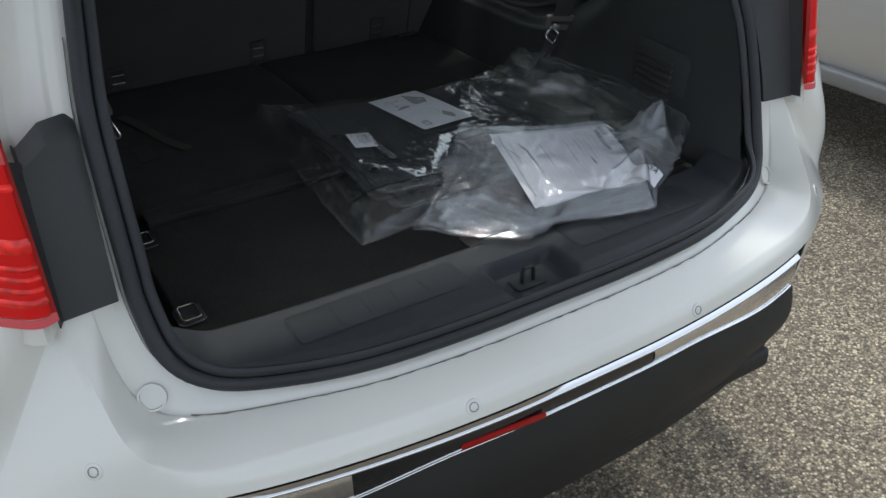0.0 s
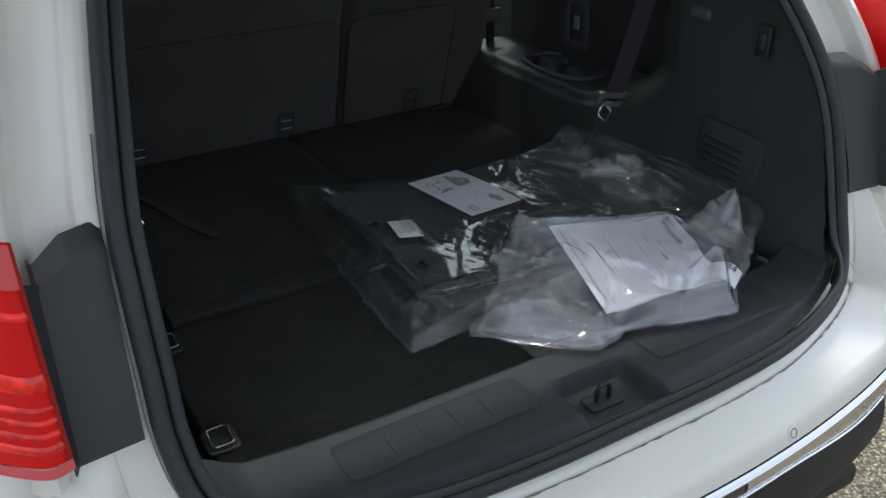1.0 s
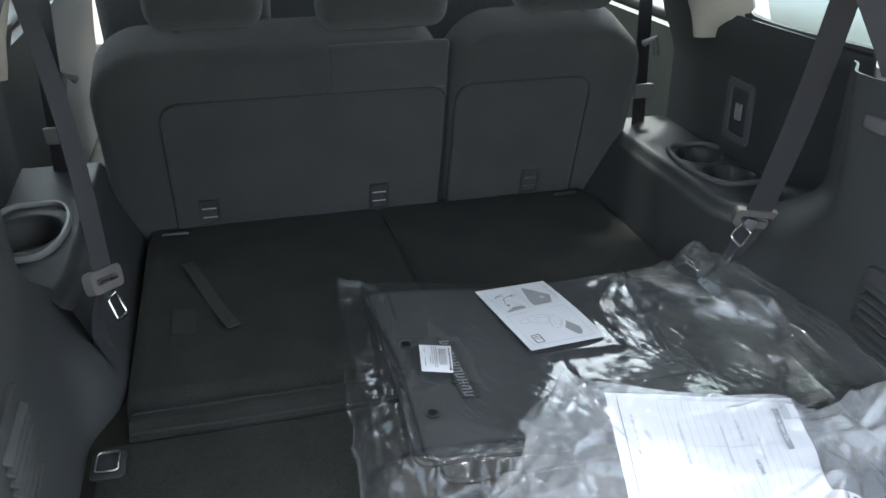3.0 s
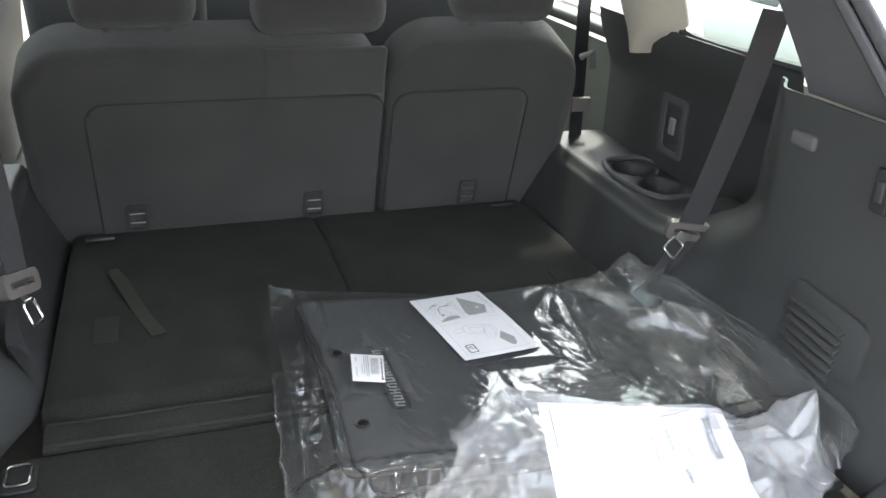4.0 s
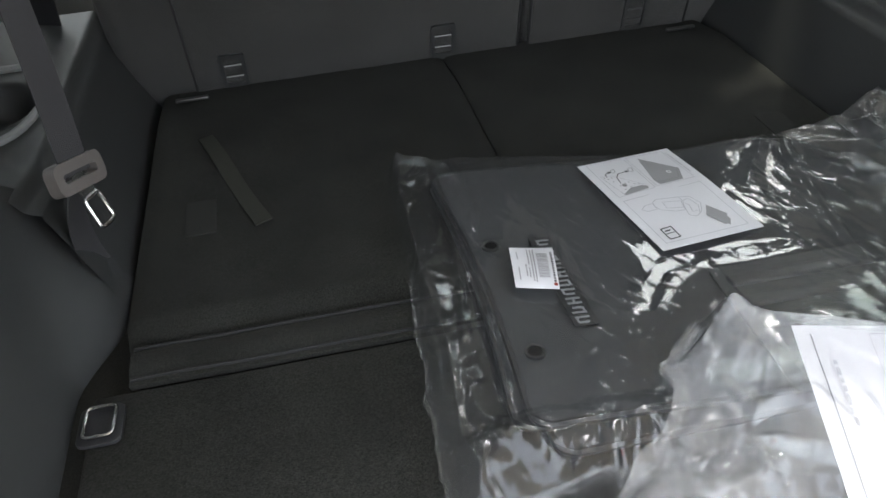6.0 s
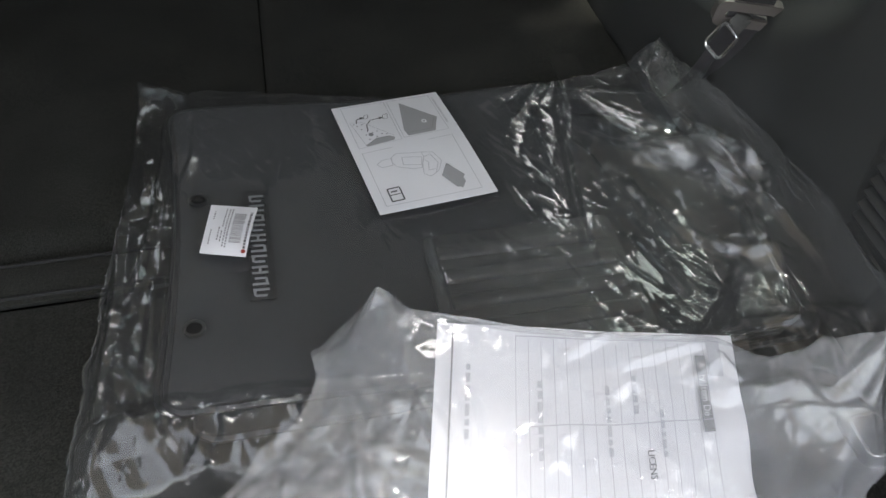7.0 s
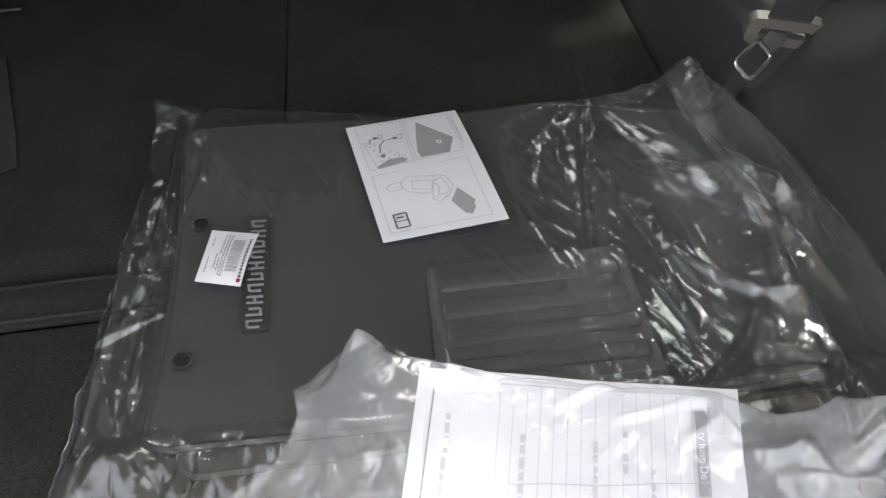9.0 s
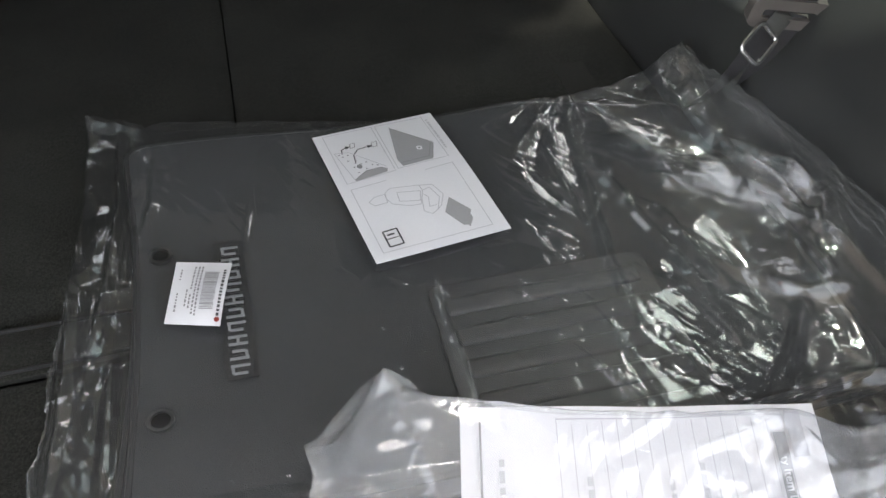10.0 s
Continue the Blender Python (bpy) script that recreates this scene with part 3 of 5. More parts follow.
part("dashboard", box((1.4, 0.45, 0.34), (0, 3.45, 1.0), 0.08), TRIM, suv, "dark dashboard")
part("cabin_floor", box((1.8, 3.0, 0.05), (0, 2.75, 0.52), 0.01), CARPET, suv)
for side in (-1, 1):
    for y in (0.95, 3.85):
        wheel = [(0.36 * math.cos(2 * math.pi * k / 36), 0.36 * math.sin(2 * math.pi * k / 36)) for k in range(36)]
        if y > 1:
            w = part("wheel", slab(wheel, Matrix.Translation((side * 0.8, y, 0.36)) @ Euler((0, radians(side * 90), 0)).to_matrix().to_4x4(), 0.22, 0.04), RUBBER, suv)
        else:
            w = part("wheel", slab(wheel, Matrix.Translation((side * 0.72, y + 0.25, 0.36)) @ Euler((0, radians(side * 90), 0)).to_matrix().to_4x4(), 0.22, 0.04), RUBBER, suv)
        part("rim", slab([(0.68 * a, 0.68 * b) for a, b in wheel], Matrix.Translation((w.parent.location.x + side * (1.0 if y > 1 else 0.92), y if y > 1 else y + 0.25, 0.36)) @ Euler((0, radians(side * 90), 0)).to_matrix().to_4x4(), 0.025, 0.01), SATIN, w)
    # The left trim lies in shade; the shade is painted in with dark plastic.
    part("door_trim", sheet(lambda u, v, side=side: Vector((side * (0.82 - 0.03 * v + 0.02 * math.sin(math.pi * v)), 1.28 + 1.9 * u, 0.6 + 0.58 * v)), 16, 10, 0.02), DOORTRIM if side > 0 else TRIM, suv, "grey-green door trim" if side > 0 else "door trim, its shade painted in as dark plastic", angle=60)
    part("door_sill_cap", box((0.07, 1.9, 0.03), (side * 0.83, 2.23, 1.19), 0.012), TRIM, suv)


# ---------------------------------------------------------------- cargo floor and sill
floor = part("cargo_floor", box((1.06, 0.41, 0.03), (0, 0.318, 0.805), 0.006), CARPET, None, "black carpeted load floor panel")
tagged(floor, category="floor panel")
under = part("floor", box((1.3, 1.9, 0.03), (0, 0.92, 0.77), 0.0), CARPET, None, "dark carpet under the load floor")
tagged(under, category="floor", kind="structure")
flap = part("floor_flap", sheet(lambda u, v: Vector((-0.492 + 0.984 * u, 0.524 + 0.062 * v, 0.824 + 0.006 * math.sin(math.pi * v) + 0.003 * noise.noise(Vector((u * 9, v, 3))))), 60, 8, 0.01), CARPET, None, "black carpet flap between floor and folded seats")
tagged(flap, category="carpet flap")
for v in (0.1, 0.9):
    part("hem", rod([Vector((-0.49 + 0.98 * k / 60, 0.524 + 0.062 * v, 0.8255 + 0.006 * math.sin(math.pi * v) + 0.003 * noise.noise(Vector((k / 60 * 9, v, 3))))) for k in range(61)], 0.0022, 6), SEAM, flap, "stitched hem of the carpet flap")
grip = thing("handle", (0.03, 0.15, 0.822), "black plastic lift handle in the load floor", "handle")
part("handle_plate", slab(outline(0.12, 0.05, 0.01), Matrix.Translation((0.03, 0.15, 0.82)), 0.005, 0.002), TRIM, grip)
part("finger_pull", box((0.07, 0.014, 0.006), (0.03, 0.15, 0.825), 0.002), TRIM, grip)


def sill_shape(u, v):
    t = 2 * u - 1
    x = 0.576 * t
    edge = [(0, -0.07), (0.16, -0.069), (0.32, -0.056), (0.44, -0.026), (0.538, 0.012), (0.593, 0.046)]
    k = max(i for i in range(5) if abs(x) >= edge[i][0])
    (xa, ya), (xb, yb) = edge[k], edge[k + 1]
    back = 0.01 + ya + (yb - ya) * (abs(x) - xa) / (xb - xa)
    front = 0.13 + 0.02 * abs(t) ** 6
    y = front + (back - front) * v
    z = 0.842 - 0.02 * ease(0.12, 0.0, v) - 0.012 * ease(0.86, 1.0, v)
    nook = ease(0.075, 0.05, abs(x - 0.005)) * ease(0.05, 0.035, y) * ease(-0.06, -0.05, y)
    rise = 0.028 * ease(0.5, 0.576, abs(x))
    return Vector((x, y, z - 0.028 * nook + rise))


sill = thing("sill_trim", (0, 0.03, 0.83), "charcoal moulded plastic sill trim with inset panels", "sill trim")
part("trim_body", sheet(sill_shape, 160, 40, 0.006), SILL, sill, angle=50)
for x0, x1, y0, y1 in ((-0.4, -0.1, 0.014, 0.09), (0.117, 0.413, 0.005, 0.084)):
    w, h = x1 - x0, y1 - y0
    m = Matrix.Translation(((x0 + x1) / 2, (y0 + y1) / 2, 0.8415))
    p = part("inset_panel", slab(outline(w, h, 0.012), m, 0.002, 0.001), SILL, sill)
    for k in range(4):
        part("panel_rib", box((0.006, h * 0.55, 0.0008), (x0 + w * (0.25 + 0.17 * k), (y0 + y1) / 2, 0.8442), 0.0005), SILL, p)
    part("panel_groove", ring_slab(outline(w + 0.006, h + 0.006, 0.014), outline(w + 0.001, h + 0.001, 0.012), m, 0.0012), RUBBER, p)
striker = thing("latch_striker", (0, 0.0, 0.815), "black steel latch striker loop in the sill", "striker")
part("loop", rod([(-0.011, 0.001, 0.812), (-0.011, 0.0, 0.838), (-0.008, 0.0, 0.845), (0.008, 0.0, 0.845), (0.011, 0.0, 0.838), (0.011, -0.001, 0.812)], 0.0036), RUBBER, striker)
part("striker_plate", slab(outline(0.06, 0.035, 0.006), Matrix.Translation((0, 0, 0.8145)), 0.003, 0.001), TRIM, striker)


def tie_ring(x, y, yaw):
    ring = thing("tie_down_ring", (x, y, 0.82), "steel cargo tie-down ring in a black plate", "tie-down ring", "cargo tie-down rings")
    m = Matrix.Translation((x, y, 0.8215)) @ Euler((0, 0, radians(yaw))).to_matrix().to_4x4()
    part("plate", slab(outline(0.046, 0.056, 0.01), m, 0.004, 0.0015), RUBBER, ring)
    loop = [m @ Vector((a, b, 0.008)) for a, b in outline(0.03, 0.042, 0.006, 3)]
    part("loop", rod(loop, 0.0022, 8, closed=True), STEEL, ring)
    return ring


tie_ring(-0.513, 0.205, 0), tie_ring(-0.515, 0.475, 0), tie_ring(0.515, 0.2, 0)

# ---------------------------------------------------------------- side trims
def cargo_side(side):
    trim = thing("cargo_side_trim", (side * 0.56, 0.6, 0.82), "dark grey moulded plastic cargo side trim with a louvred vent", "side trim", "cargo side trims")

    def lower(u, v):
        y = 0.03 + 0.69 * u
        z = 0.815 + 0.47 * v
        x = 0.552 + 0.026 * ease(0.0, 0.35, v) + 0.012 * v - 0.045 * ease(0.52, 0.66, y) * ease(0.35, 0.0, v)
        s = [smooth_keys(SEAL_KEYS[4:12], k / 40) for k in range(41)]
        near = min(s, key=lambda p: abs(p.z - z))
        ymin = near.y + 0.01
        y = ymin + (0.72 - 0.15 * ease(0.95, 1.1, z) - ymin) * u
        x = min(x, near.x - 0.01 + 0.05 * ease(0.0, 0.25, u))
        x += (0.045 if side > 0 else 0.012) * ease(0.78, 1.0, u) * ease(0.25, 0.5, v)
        return Vector((side * x, y, z))
    part("lower_panel", sheet(lower, 40, 40, 0.004), TRIM, trim, angle=60)

    def upper(u, v):
        s = smooth_keys(SEAL_KEYS[10:15], v)
        z = s.z
        x = s.x - 0.01 + 0.05 * ease(0, 0.4, u)
        y = s.y + 0.01 + (0.26 - 0.12 * v) * u
        return Vector((side * x, y, z))
    part("pillar_trim", sheet(upper, 16, 24, 0.004), TRIM_UP, trim, "grey upper pillar trim", angle=60)
    # Inner flange of the body behind the seal.
    part("opening_flange", sheet(lambda u, v: Vector((side * (smooth_keys(SEAL_KEYS[4:11], u).x + 0.003 + 0.012 * v), smooth_keys(SEAL_KEYS[4:11], u).y + 0.006 + 0.1 * v, smooth_keys(SEAL_KEYS[4:11], u).z)), 30, 4), TRIM, trim, angle=60)
    # Louvred vent.
    yc, zc = 0.318, 0.938
    face = Matrix.Translation((side * 0.577, yc, zc)) @ Euler((radians(90), 0, radians(-90 * side))).to_matrix().to_4x4() @ pose(0, 0, 0, 0, 0, -4 * side)
    vent = part("vent", slab(outline(0.16, 0.185, 0.022), face @ Matrix.Translation((0, 0, -0.004)), 0.009, 0.003), TRIM, trim, "louvred plastic vent")
    for k in range(9):
        part("slat", box((0.105, 0.0055, 0.012), (0, 0, 0), 0.0018, face @ Matrix.Translation((side * -0.012, -0.062 + 0.0155 * k, 0.008)) @ pose(0, 0, 0, 35)), TRIM, vent)

    # Armrest block with a cup tray, and the wall behind it up to the window.
    def block(u, v):
        y = 0.66 + 0.66 * u
        if v < 0.5:
            k = v / 0.5
            x, z = 0.5 + 0.06 * k + 0.01 * u, 0.8 + 0.155 * k
        else:
            k = (v - 0.5) / 0.5
            x, z = 0.57 + 0.17 * k, 0.955 + 0.02 * ease(0, 0.1, k)
        cup = 0
        for cy, wide in ((0.91, 1.0), (1.03, 1.0)) if side > 0 else ((0.965, 0.62),):
            cup = max(cup, ease(0.05, 0.036, math.hypot((y - cy) * wide, (x - 0.675) * (1.0 if side > 0 else 0.8))))
        return Vector((side * x, y, z - 0.05 * cup + 0.02 * ease(0.8, 0.66, y)))
    part("armrest", sheet(block, 90, 70), TRIM, trim, "plastic armrest with a cup tray", angle=60)
    rim = [(side * (0.675 + 0.072 * a / 0.5), 0.965 + 0.4 * b, 0.979) for a, b in outline(1, 0.62, 0.3, 6)]
    part("cup_rim", rod(rim, 0.006, 8, closed=True), SATIN if side < 0 else TRIM_UP, trim, "satin grey rim of the cup tray")

    def wall(u, v):
        y = 0.6 + 0.7 * u
        z = 0.95 + 0.33 * v
        return Vector((side * (0.745 - 0.045 * ease(0.55, 1.0, v) - 0.01 * math.sin(3 * u)), y, z))
    part("upper_panel", sheet(wall, 24, 16, 0.004), TRIM, trim, angle=60)
    m = Matrix.Translation((side * 0.733, 0.99, 1.078)) @ Euler((radians(90), 0, radians(-90 * side))).to_matrix().to_4x4()
    sw = part("switch_bezel", ring_slab(outline(0.095, 0.13, 0.012), outline(0.062, 0.096, 0.006), m @ Matrix.Translation((0, 0, 0 if side > 0 else 0)), 0.006), TRIM_UP, trim, "grey switch bezel")
    part("switch", box((0.02, 0.035, 0.006), (0, 0, 0), 0.002, m @ Matrix.Translation((0, 0, 0.004))), SATIN, sw)
    part("knee_pad", box((0.06, 0.11, 0.07), (side * 0.69, 0.69, 0.985), 0.025), TRIM, trim)
    # Rear quarter window frame and glass.
    frame_pts = [(side * 0.7, 0.6, 1.285), (side * 0.7, 0.93, 1.28), (side * 0.688, 0.97, 1.34), (side * 0.65, 0.93, 1.5), (side * 0.64, 0.62, 1.52)]
    part("window_seal", rod([smooth_keys(frame_pts, k / 40) for k in range(41)], 0.009, 8), RUBBER, trim)
    part("window_ledge", sheet(lambda u, v: Vector((side * (0.7 + 0.1 * v), 0.5 + 0.75 * u, 1.275 - 0.02 * v)), 8, 3), TRIM, trim)
    part("window_pane", sheet(lambda u, v: Vector((side * (0.78 - 0.12 * v), 0.52 + 0.48 * u, 1.26 + 0.34 * v)), 4, 4), PRIVACY, trim, "dark tinted rear quarter window")
    # Beige pillar cover between the windows.
    def pillar(u, v):
        far, near = 1.15 + 0.16 * v, 1.07 - 0.15 * ease(0.0, 0.2, v) + 0.06 * v
        y = near + (far - near) * u
        x = 0.715 - 0.11 * v - 0.03 * math.sin(math.pi * u)
        return Vector((side * x, y, 1.203 + 0.44 * v + 0.02 * (1 - u) * (1 - v)))
    part("pillar_cover", sheet(pillar, 14, 16, 0.006), BEIGE_HARD, trim, "beige pillar cover", angle=60)
    if side > 0:
        part("courtesy_lamp", box((0.014, 0.05, 0.024), (0.585, 0.44, 1.225), 0.006), TRIM_UP, trim, "small oval courtesy lamp")
        b = part("tailgate_switch", box((0.01, 0.03, 0.06), (0.575, 0.275, 1.207), 0.004), RUBBER, trim, "black rocker switch")
        part("rocker", box((0.008, 0.014, 0.03), (0.571, 0.275, 1.207), 0.003), TRIM, b)
    else:
        part("bag_hook", box((0.02, 0.02, 0.04), (-0.578, 0.42, 1.2), 0.008), TRIM_UP, trim, "small bag hook")
    return trim


cargo_side(1), cargo_side(-1)

# ---------------------------------------------------------------- folded third row
def folded_seat(x0, x1):
    seat = thing("folded_seat", ((x0 + x1) / 2, 0.9, 0.83), "folded third-row seat back in black carpet", "car seat", "folded third-row seats")

    def top(u, v):
        x = x0 + (x1 - x0) * u
        y = 0.588 + 0.69 * v
        edge = min(ease(0, 0.03, u), ease(1, 0.97, u))
        z = 0.838 - 0.02 * (1 - ease(0, 0.04, v)) - 0.006 * (1 - edge) - 0.012 * ease(0.8, 1.0, v)
        return Vector((x, y, z + 0.002 * noise.noise(Vector((x * 8, y * 8, 1)))))
    back = part("seat_back", sheet(top, 40, 50, 0.03), CARPET, seat, angle=60)
    return seat, back


seat_l, back_l = folded_seat(-0.5, 0.004)
seat_r, back_r = folded_seat(0.006, 0.51)
m = Matrix.Translation((-0.42, 0.818, 0.8385))
part("touch_patch", slab(outline(0.04, 0.085, 0.002, 2), m, 0.002), PATCH, back_l, "dark touch-fastener patch")
part("pull_strap", sheet(lambda u, v: Vector((-0.419 + 0.084 * u + 0.011 * (2 * v - 1), 1.05 - 0.28 * u + 0.005 * (2 * v - 1), 0.842 + 0.004 * math.sin(u * 7) + 0.003 * u)), 30, 3, 0.0015), STRAP, back_l, "olive-black pull strap")
for s, b in ((-0.445, back_l), (0.44, back_r)):
    part("hinge_clip", box((0.055, 0.008, 0.006), (s, 1.2, 0.842), 0.002), DARK_STEEL, b, "steel hinge clip")
m = Matrix.Translation((0.42, 0.81, 0.8385))
part("touch_patch", slab(outline(0.04, 0.085, 0.002, 2), m, 0.002), PATCH, back_r, "dark touch-fastener patch")

# ---------------------------------------------------------------- second row
TILT_BACK = Matrix.Translation((0, 1.3, 0.72)) @ pose(0, 0, 0, 17)


def backrest(parent, x0, x1, height):
    m = TILT_BACK @ Matrix.Translation(((x0 + x1) / 2, 0.13, height / 2)) @ pose(0, 0, 0, 90)
    own = slab(outline(x1 - x0, height, 0.115, 9), m, 0.13, 0.03)
    return part("backrest", own, CLOTH, parent, angle=60)


def back_panel(b, x0, x1, z0, z1):
    m = TILT_BACK @ Matrix.Translation(((x0 + x1) / 2, 0.002, (z0 + z1) / 2)) @ pose(0, 0, 0, 90)
    part("panel_seam", ring_slab(outline(x1 - x0 + 0.006, z1 - z0 + 0.006, 0.042), outline(x1 - x0, z1 - z0, 0.04), m, 0.0045), SEAM, b, "dark sewn seam round the panel")
    return part("back_panel", slab(outline(x1 - x0 - 0.002, z1 - z0 - 0.002, 0.04), m, 0.0055, 0.0025), CLOTH, b, "carpeted panel on the seat back")


def tether(b, x):
    m = TILT_BACK @ Matrix.Translation((x, -0.002, 0.15)) @ pose(0, 0, 0, 90)
    t = part("tether_anchor", ring_slab(outline(0.045, 0.07, 0.006, 3), outline(0.032, 0.055, 0.004, 3), m, 0.006), TRIM, b, "child seat tether anchor")
    for dz in (-0.012, 0.012):
        part("anchor_bar", rod([m @ Vector((-0.015, dz, 0.005)), m @ Vector((0.015, dz, 0.005))], 0.0022), DARK_STEEL, t)


def headrest(parent, x, z, w, h):
    at = TILT_BACK @ Matrix.Translation((x, 0.09, z))
    head = part("headrest", box((w, 0.1, h), (0, 0, 0), 0.04, at @ Matrix.Translation((0, 0, h / 2 + 0.02)), 5), CLOTH, parent, "padded headrest", angle=60)
    for dx in (-w * 0.25, w * 0.25):
        part("headrest_post", rod([at @ Vector((dx, 0, -0.03)), at @ Vector((dx, 0, 0.06))], 0.006), STEEL, head)


bench = thing("rear_bench", (0, 1.4, 0.6), "charcoal cloth second-row bench with its backs upright", "car seat")
wide = backrest(bench, -0.565, 0.156, 0.532)
narrow = backrest(bench, 0.16, 0.6, 0.532)
back_panel(wide, -0.44, 0.146, 0.05, 0.425), back_panel(narrow, 0.17, 0.475, 0.05, 0.425)
for b, x in ((wide, -0.37), (wide, 0.005), (narrow, 0.37)):
    tether(b, x)
for x in (0.15, -0.14):
    part("back_stop", box((0.026, 0.02, 0.014), (0, 0, 0), 0.005, TILT_BACK @ Matrix.Translation((x, -0.008, 0.1))), TRIM_UP, wide, "small grey stop")
part("centre_insert", box((0.25, 0.02, 0.11), (0, 0, 0), 0.009, TILT_BACK @ Matrix.Translation((0.022, 0.0085, 0.475))), CLOTH, wide)
headrest(bench, -0.33, 0.527, 0.225, 0.2), headrest(bench, 0.02, 0.508, 0.27, 0.1), headrest(bench, 0.41, 0.527, 0.23, 0.2)
part("cushion", box((1.14, 0.5, 0.16), (0.015, 1.68, 0.86), 0.05), CLOTH, bench, angle=60)
part("seat_base", box((1.1, 0.45, 0.26), (0.015, 1.68, 0.67), 0.03), TRIM, bench)
for s in (-1, 1):
    part("release_lever", rod([(s * 0.57, 1.13, 1.2), (s * 0.585, 1.11, 1.215), (s * 0.595, 1.12, 1.18)], 0.008), TRIM_UP, bench, "grey release lever")


def front_seat(x):
    seat = thing("front_seat", (x, 2.4, 0.55), "charcoal cloth front seat", "car seat", "front seats")
    part("backrest", box((0.5, 0.13, 0.62), (0, 0, 0), 0.055, Matrix.Translation((x, 2.22, 1.05)) @ pose(0, 0, 0, 15), 4), CLOTH, seat, angle=60)
    part("headrest", box((0.25, 0.1, 0.19), (0, 0, 0), 0.04, Matrix.Translation((x, 2.1, 1.45)) @ pose(0, 0, 0, 12), 4), CLOTH, seat, angle=60)
    part("cushion", box((0.52, 0.5, 0.16), (x, 2.45, 0.8), 0.05), CLOTH, seat, angle=60)
    part("seat_base", box((0.46, 0.44, 0.2), (x, 2.45, 0.64), 0.03), TRIM, seat)


front_seat(-0.4), front_seat(0.4)


# ---------------------------------------------------------------- third-row belts
def frame_of(x, y, origin):
    """A pose whose own x and y axes lie along two directions."""
    y = Vector(y).normalized()
    x = Vector(x)
    x = (x - y * x.dot(y)).normalized()
    z = x.cross(y)
    o = Vector(origin)
    return Matrix([[x[i], y[i], z[i], o[i]] for i in range(3)] + [[0, 0, 0, 1]])


def belt(side, top, head_at, blade_at, foot, across):
    b = thing("seat_belt", head_at, "grey seat belt with its steel tongue hanging at the side trim", "seat belt", "third-row belts")
    top, head_at, foot, across = Vector(top), Vector(head_at), Vector(foot), Vector(across).normalized()

    def strap(p, q, w, sag):
        d = (q - p).normalized()
        side_way = (across - d * across.dot(d)).normalized() * w
        out = d.cross(side_way).normalized()
        return lambda u, v: p.lerp(q, u) + side_way * (v - 0.5) + out * sag * math.sin(math.pi * u)
    part("webbing", sheet(strap(top, head_at, 0.046, 0.012), 20, 3, 0.0015), WEB, b)
    part("lower_webbing", sheet(strap(head_at, foot, 0.046, 0.02 * side), 16, 3, 0.0015), WEB, b)
    m = frame_of(across, top - head_at, head_at)
    head = part("tongue_head", ring_slab(outline(0.08, 0.034, 0.01), outline(0.056, 0.01, 0.004), m @ Matrix.Translation((0, 0, -0.007)), 0.014), TONGUE, b, "grey-brown plastic belt tongue")
    k = frame_of(across, Vector(blade_at) - head_at, blade_at)
    blade = part("tongue_blade", rod([k @ Vector((x, y, 0)) for x, y in outline(0.026, 0.036, 0.006, 4)], 0.0026, 8, closed=True), STEEL, head, "bright steel tongue blade")
    part("blade_neck", slab(outline(0.02, 0.03, 0.002, 2), k @ Matrix.Translation((0, -0.03, -0.001)), 0.002), STEEL, blade)


def front_belt(side):
    b = thing("seat_belt", (side * 0.65, 1.27, 0.9), "black second-row seat belt hanging at the pillar", "seat belt", "second-row belts")
    part("webbing", sheet(lambda u, v: Vector((side * (0.62 + 0.035 * u), 1.25 + 0.03 * u + 0.05 * (v - 0.5) * 0.5, 1.5 - 0.62 * u)) + Vector((side * 0.045 * (v - 0.5), 0, 0)), 16, 2, 0.0015), RUBBER, b)
    part("tongue", box((0.05, 0.012, 0.035), (side * 0.645, 1.255, 1.06), 0.004), TONGUE, b, "grey plastic belt tongue")


front_belt(1), front_belt(-1)
belt(1, (0.605, 0.58, 1.385), (0.568, 0.655, 0.994), (0.532, 0.636, 0.974), (0.53, 0.72, 0.83), (0.9, -0.15, -0.38))
belt(-1, (-0.572, 0.8, 1.44), (-0.507, 0.66, 1.015), (-0.494, 0.652, 0.973), (-0.52, 0.7, 0.83), (0.27, 0.92, 0.28))


# ---------------------------------------------------------------- floor mats in their bag
MAT_X, MAT_Y, MAT_W, MAT_H = 0.2005, 0.5495, 0.615, 0.455


def bend(x):
    """The stack stands higher at its heel end."""
    return 0.846 + 0.027 * ease(0.24, -0.12, x)


def mat_point(u, v, w, h, r=0.022):
    """A rounded rectangle filled by a grid, waisted a little, with one corner drawn in."""
    x, y = (u - 0.5) * w, (v - 0.5) * h
    cx, cy = w / 2 - r, h / 2 - r
    dx, dy = abs(x) - cx, abs(y) - cy
    if dx > 0 and dy > 0:
        k = max(dx, dy) / math.hypot(dx, dy)
        x, y = math.copysign(cx + dx * k, x), math.copysign(cy + dy * k, y)
    if x > 0:
        y -= 0.05 * ease(0.12, w / 2, x) * (y > 0) * (2 * y / h)
    return x + 0.012 * math.cos(math.pi * y / h), y


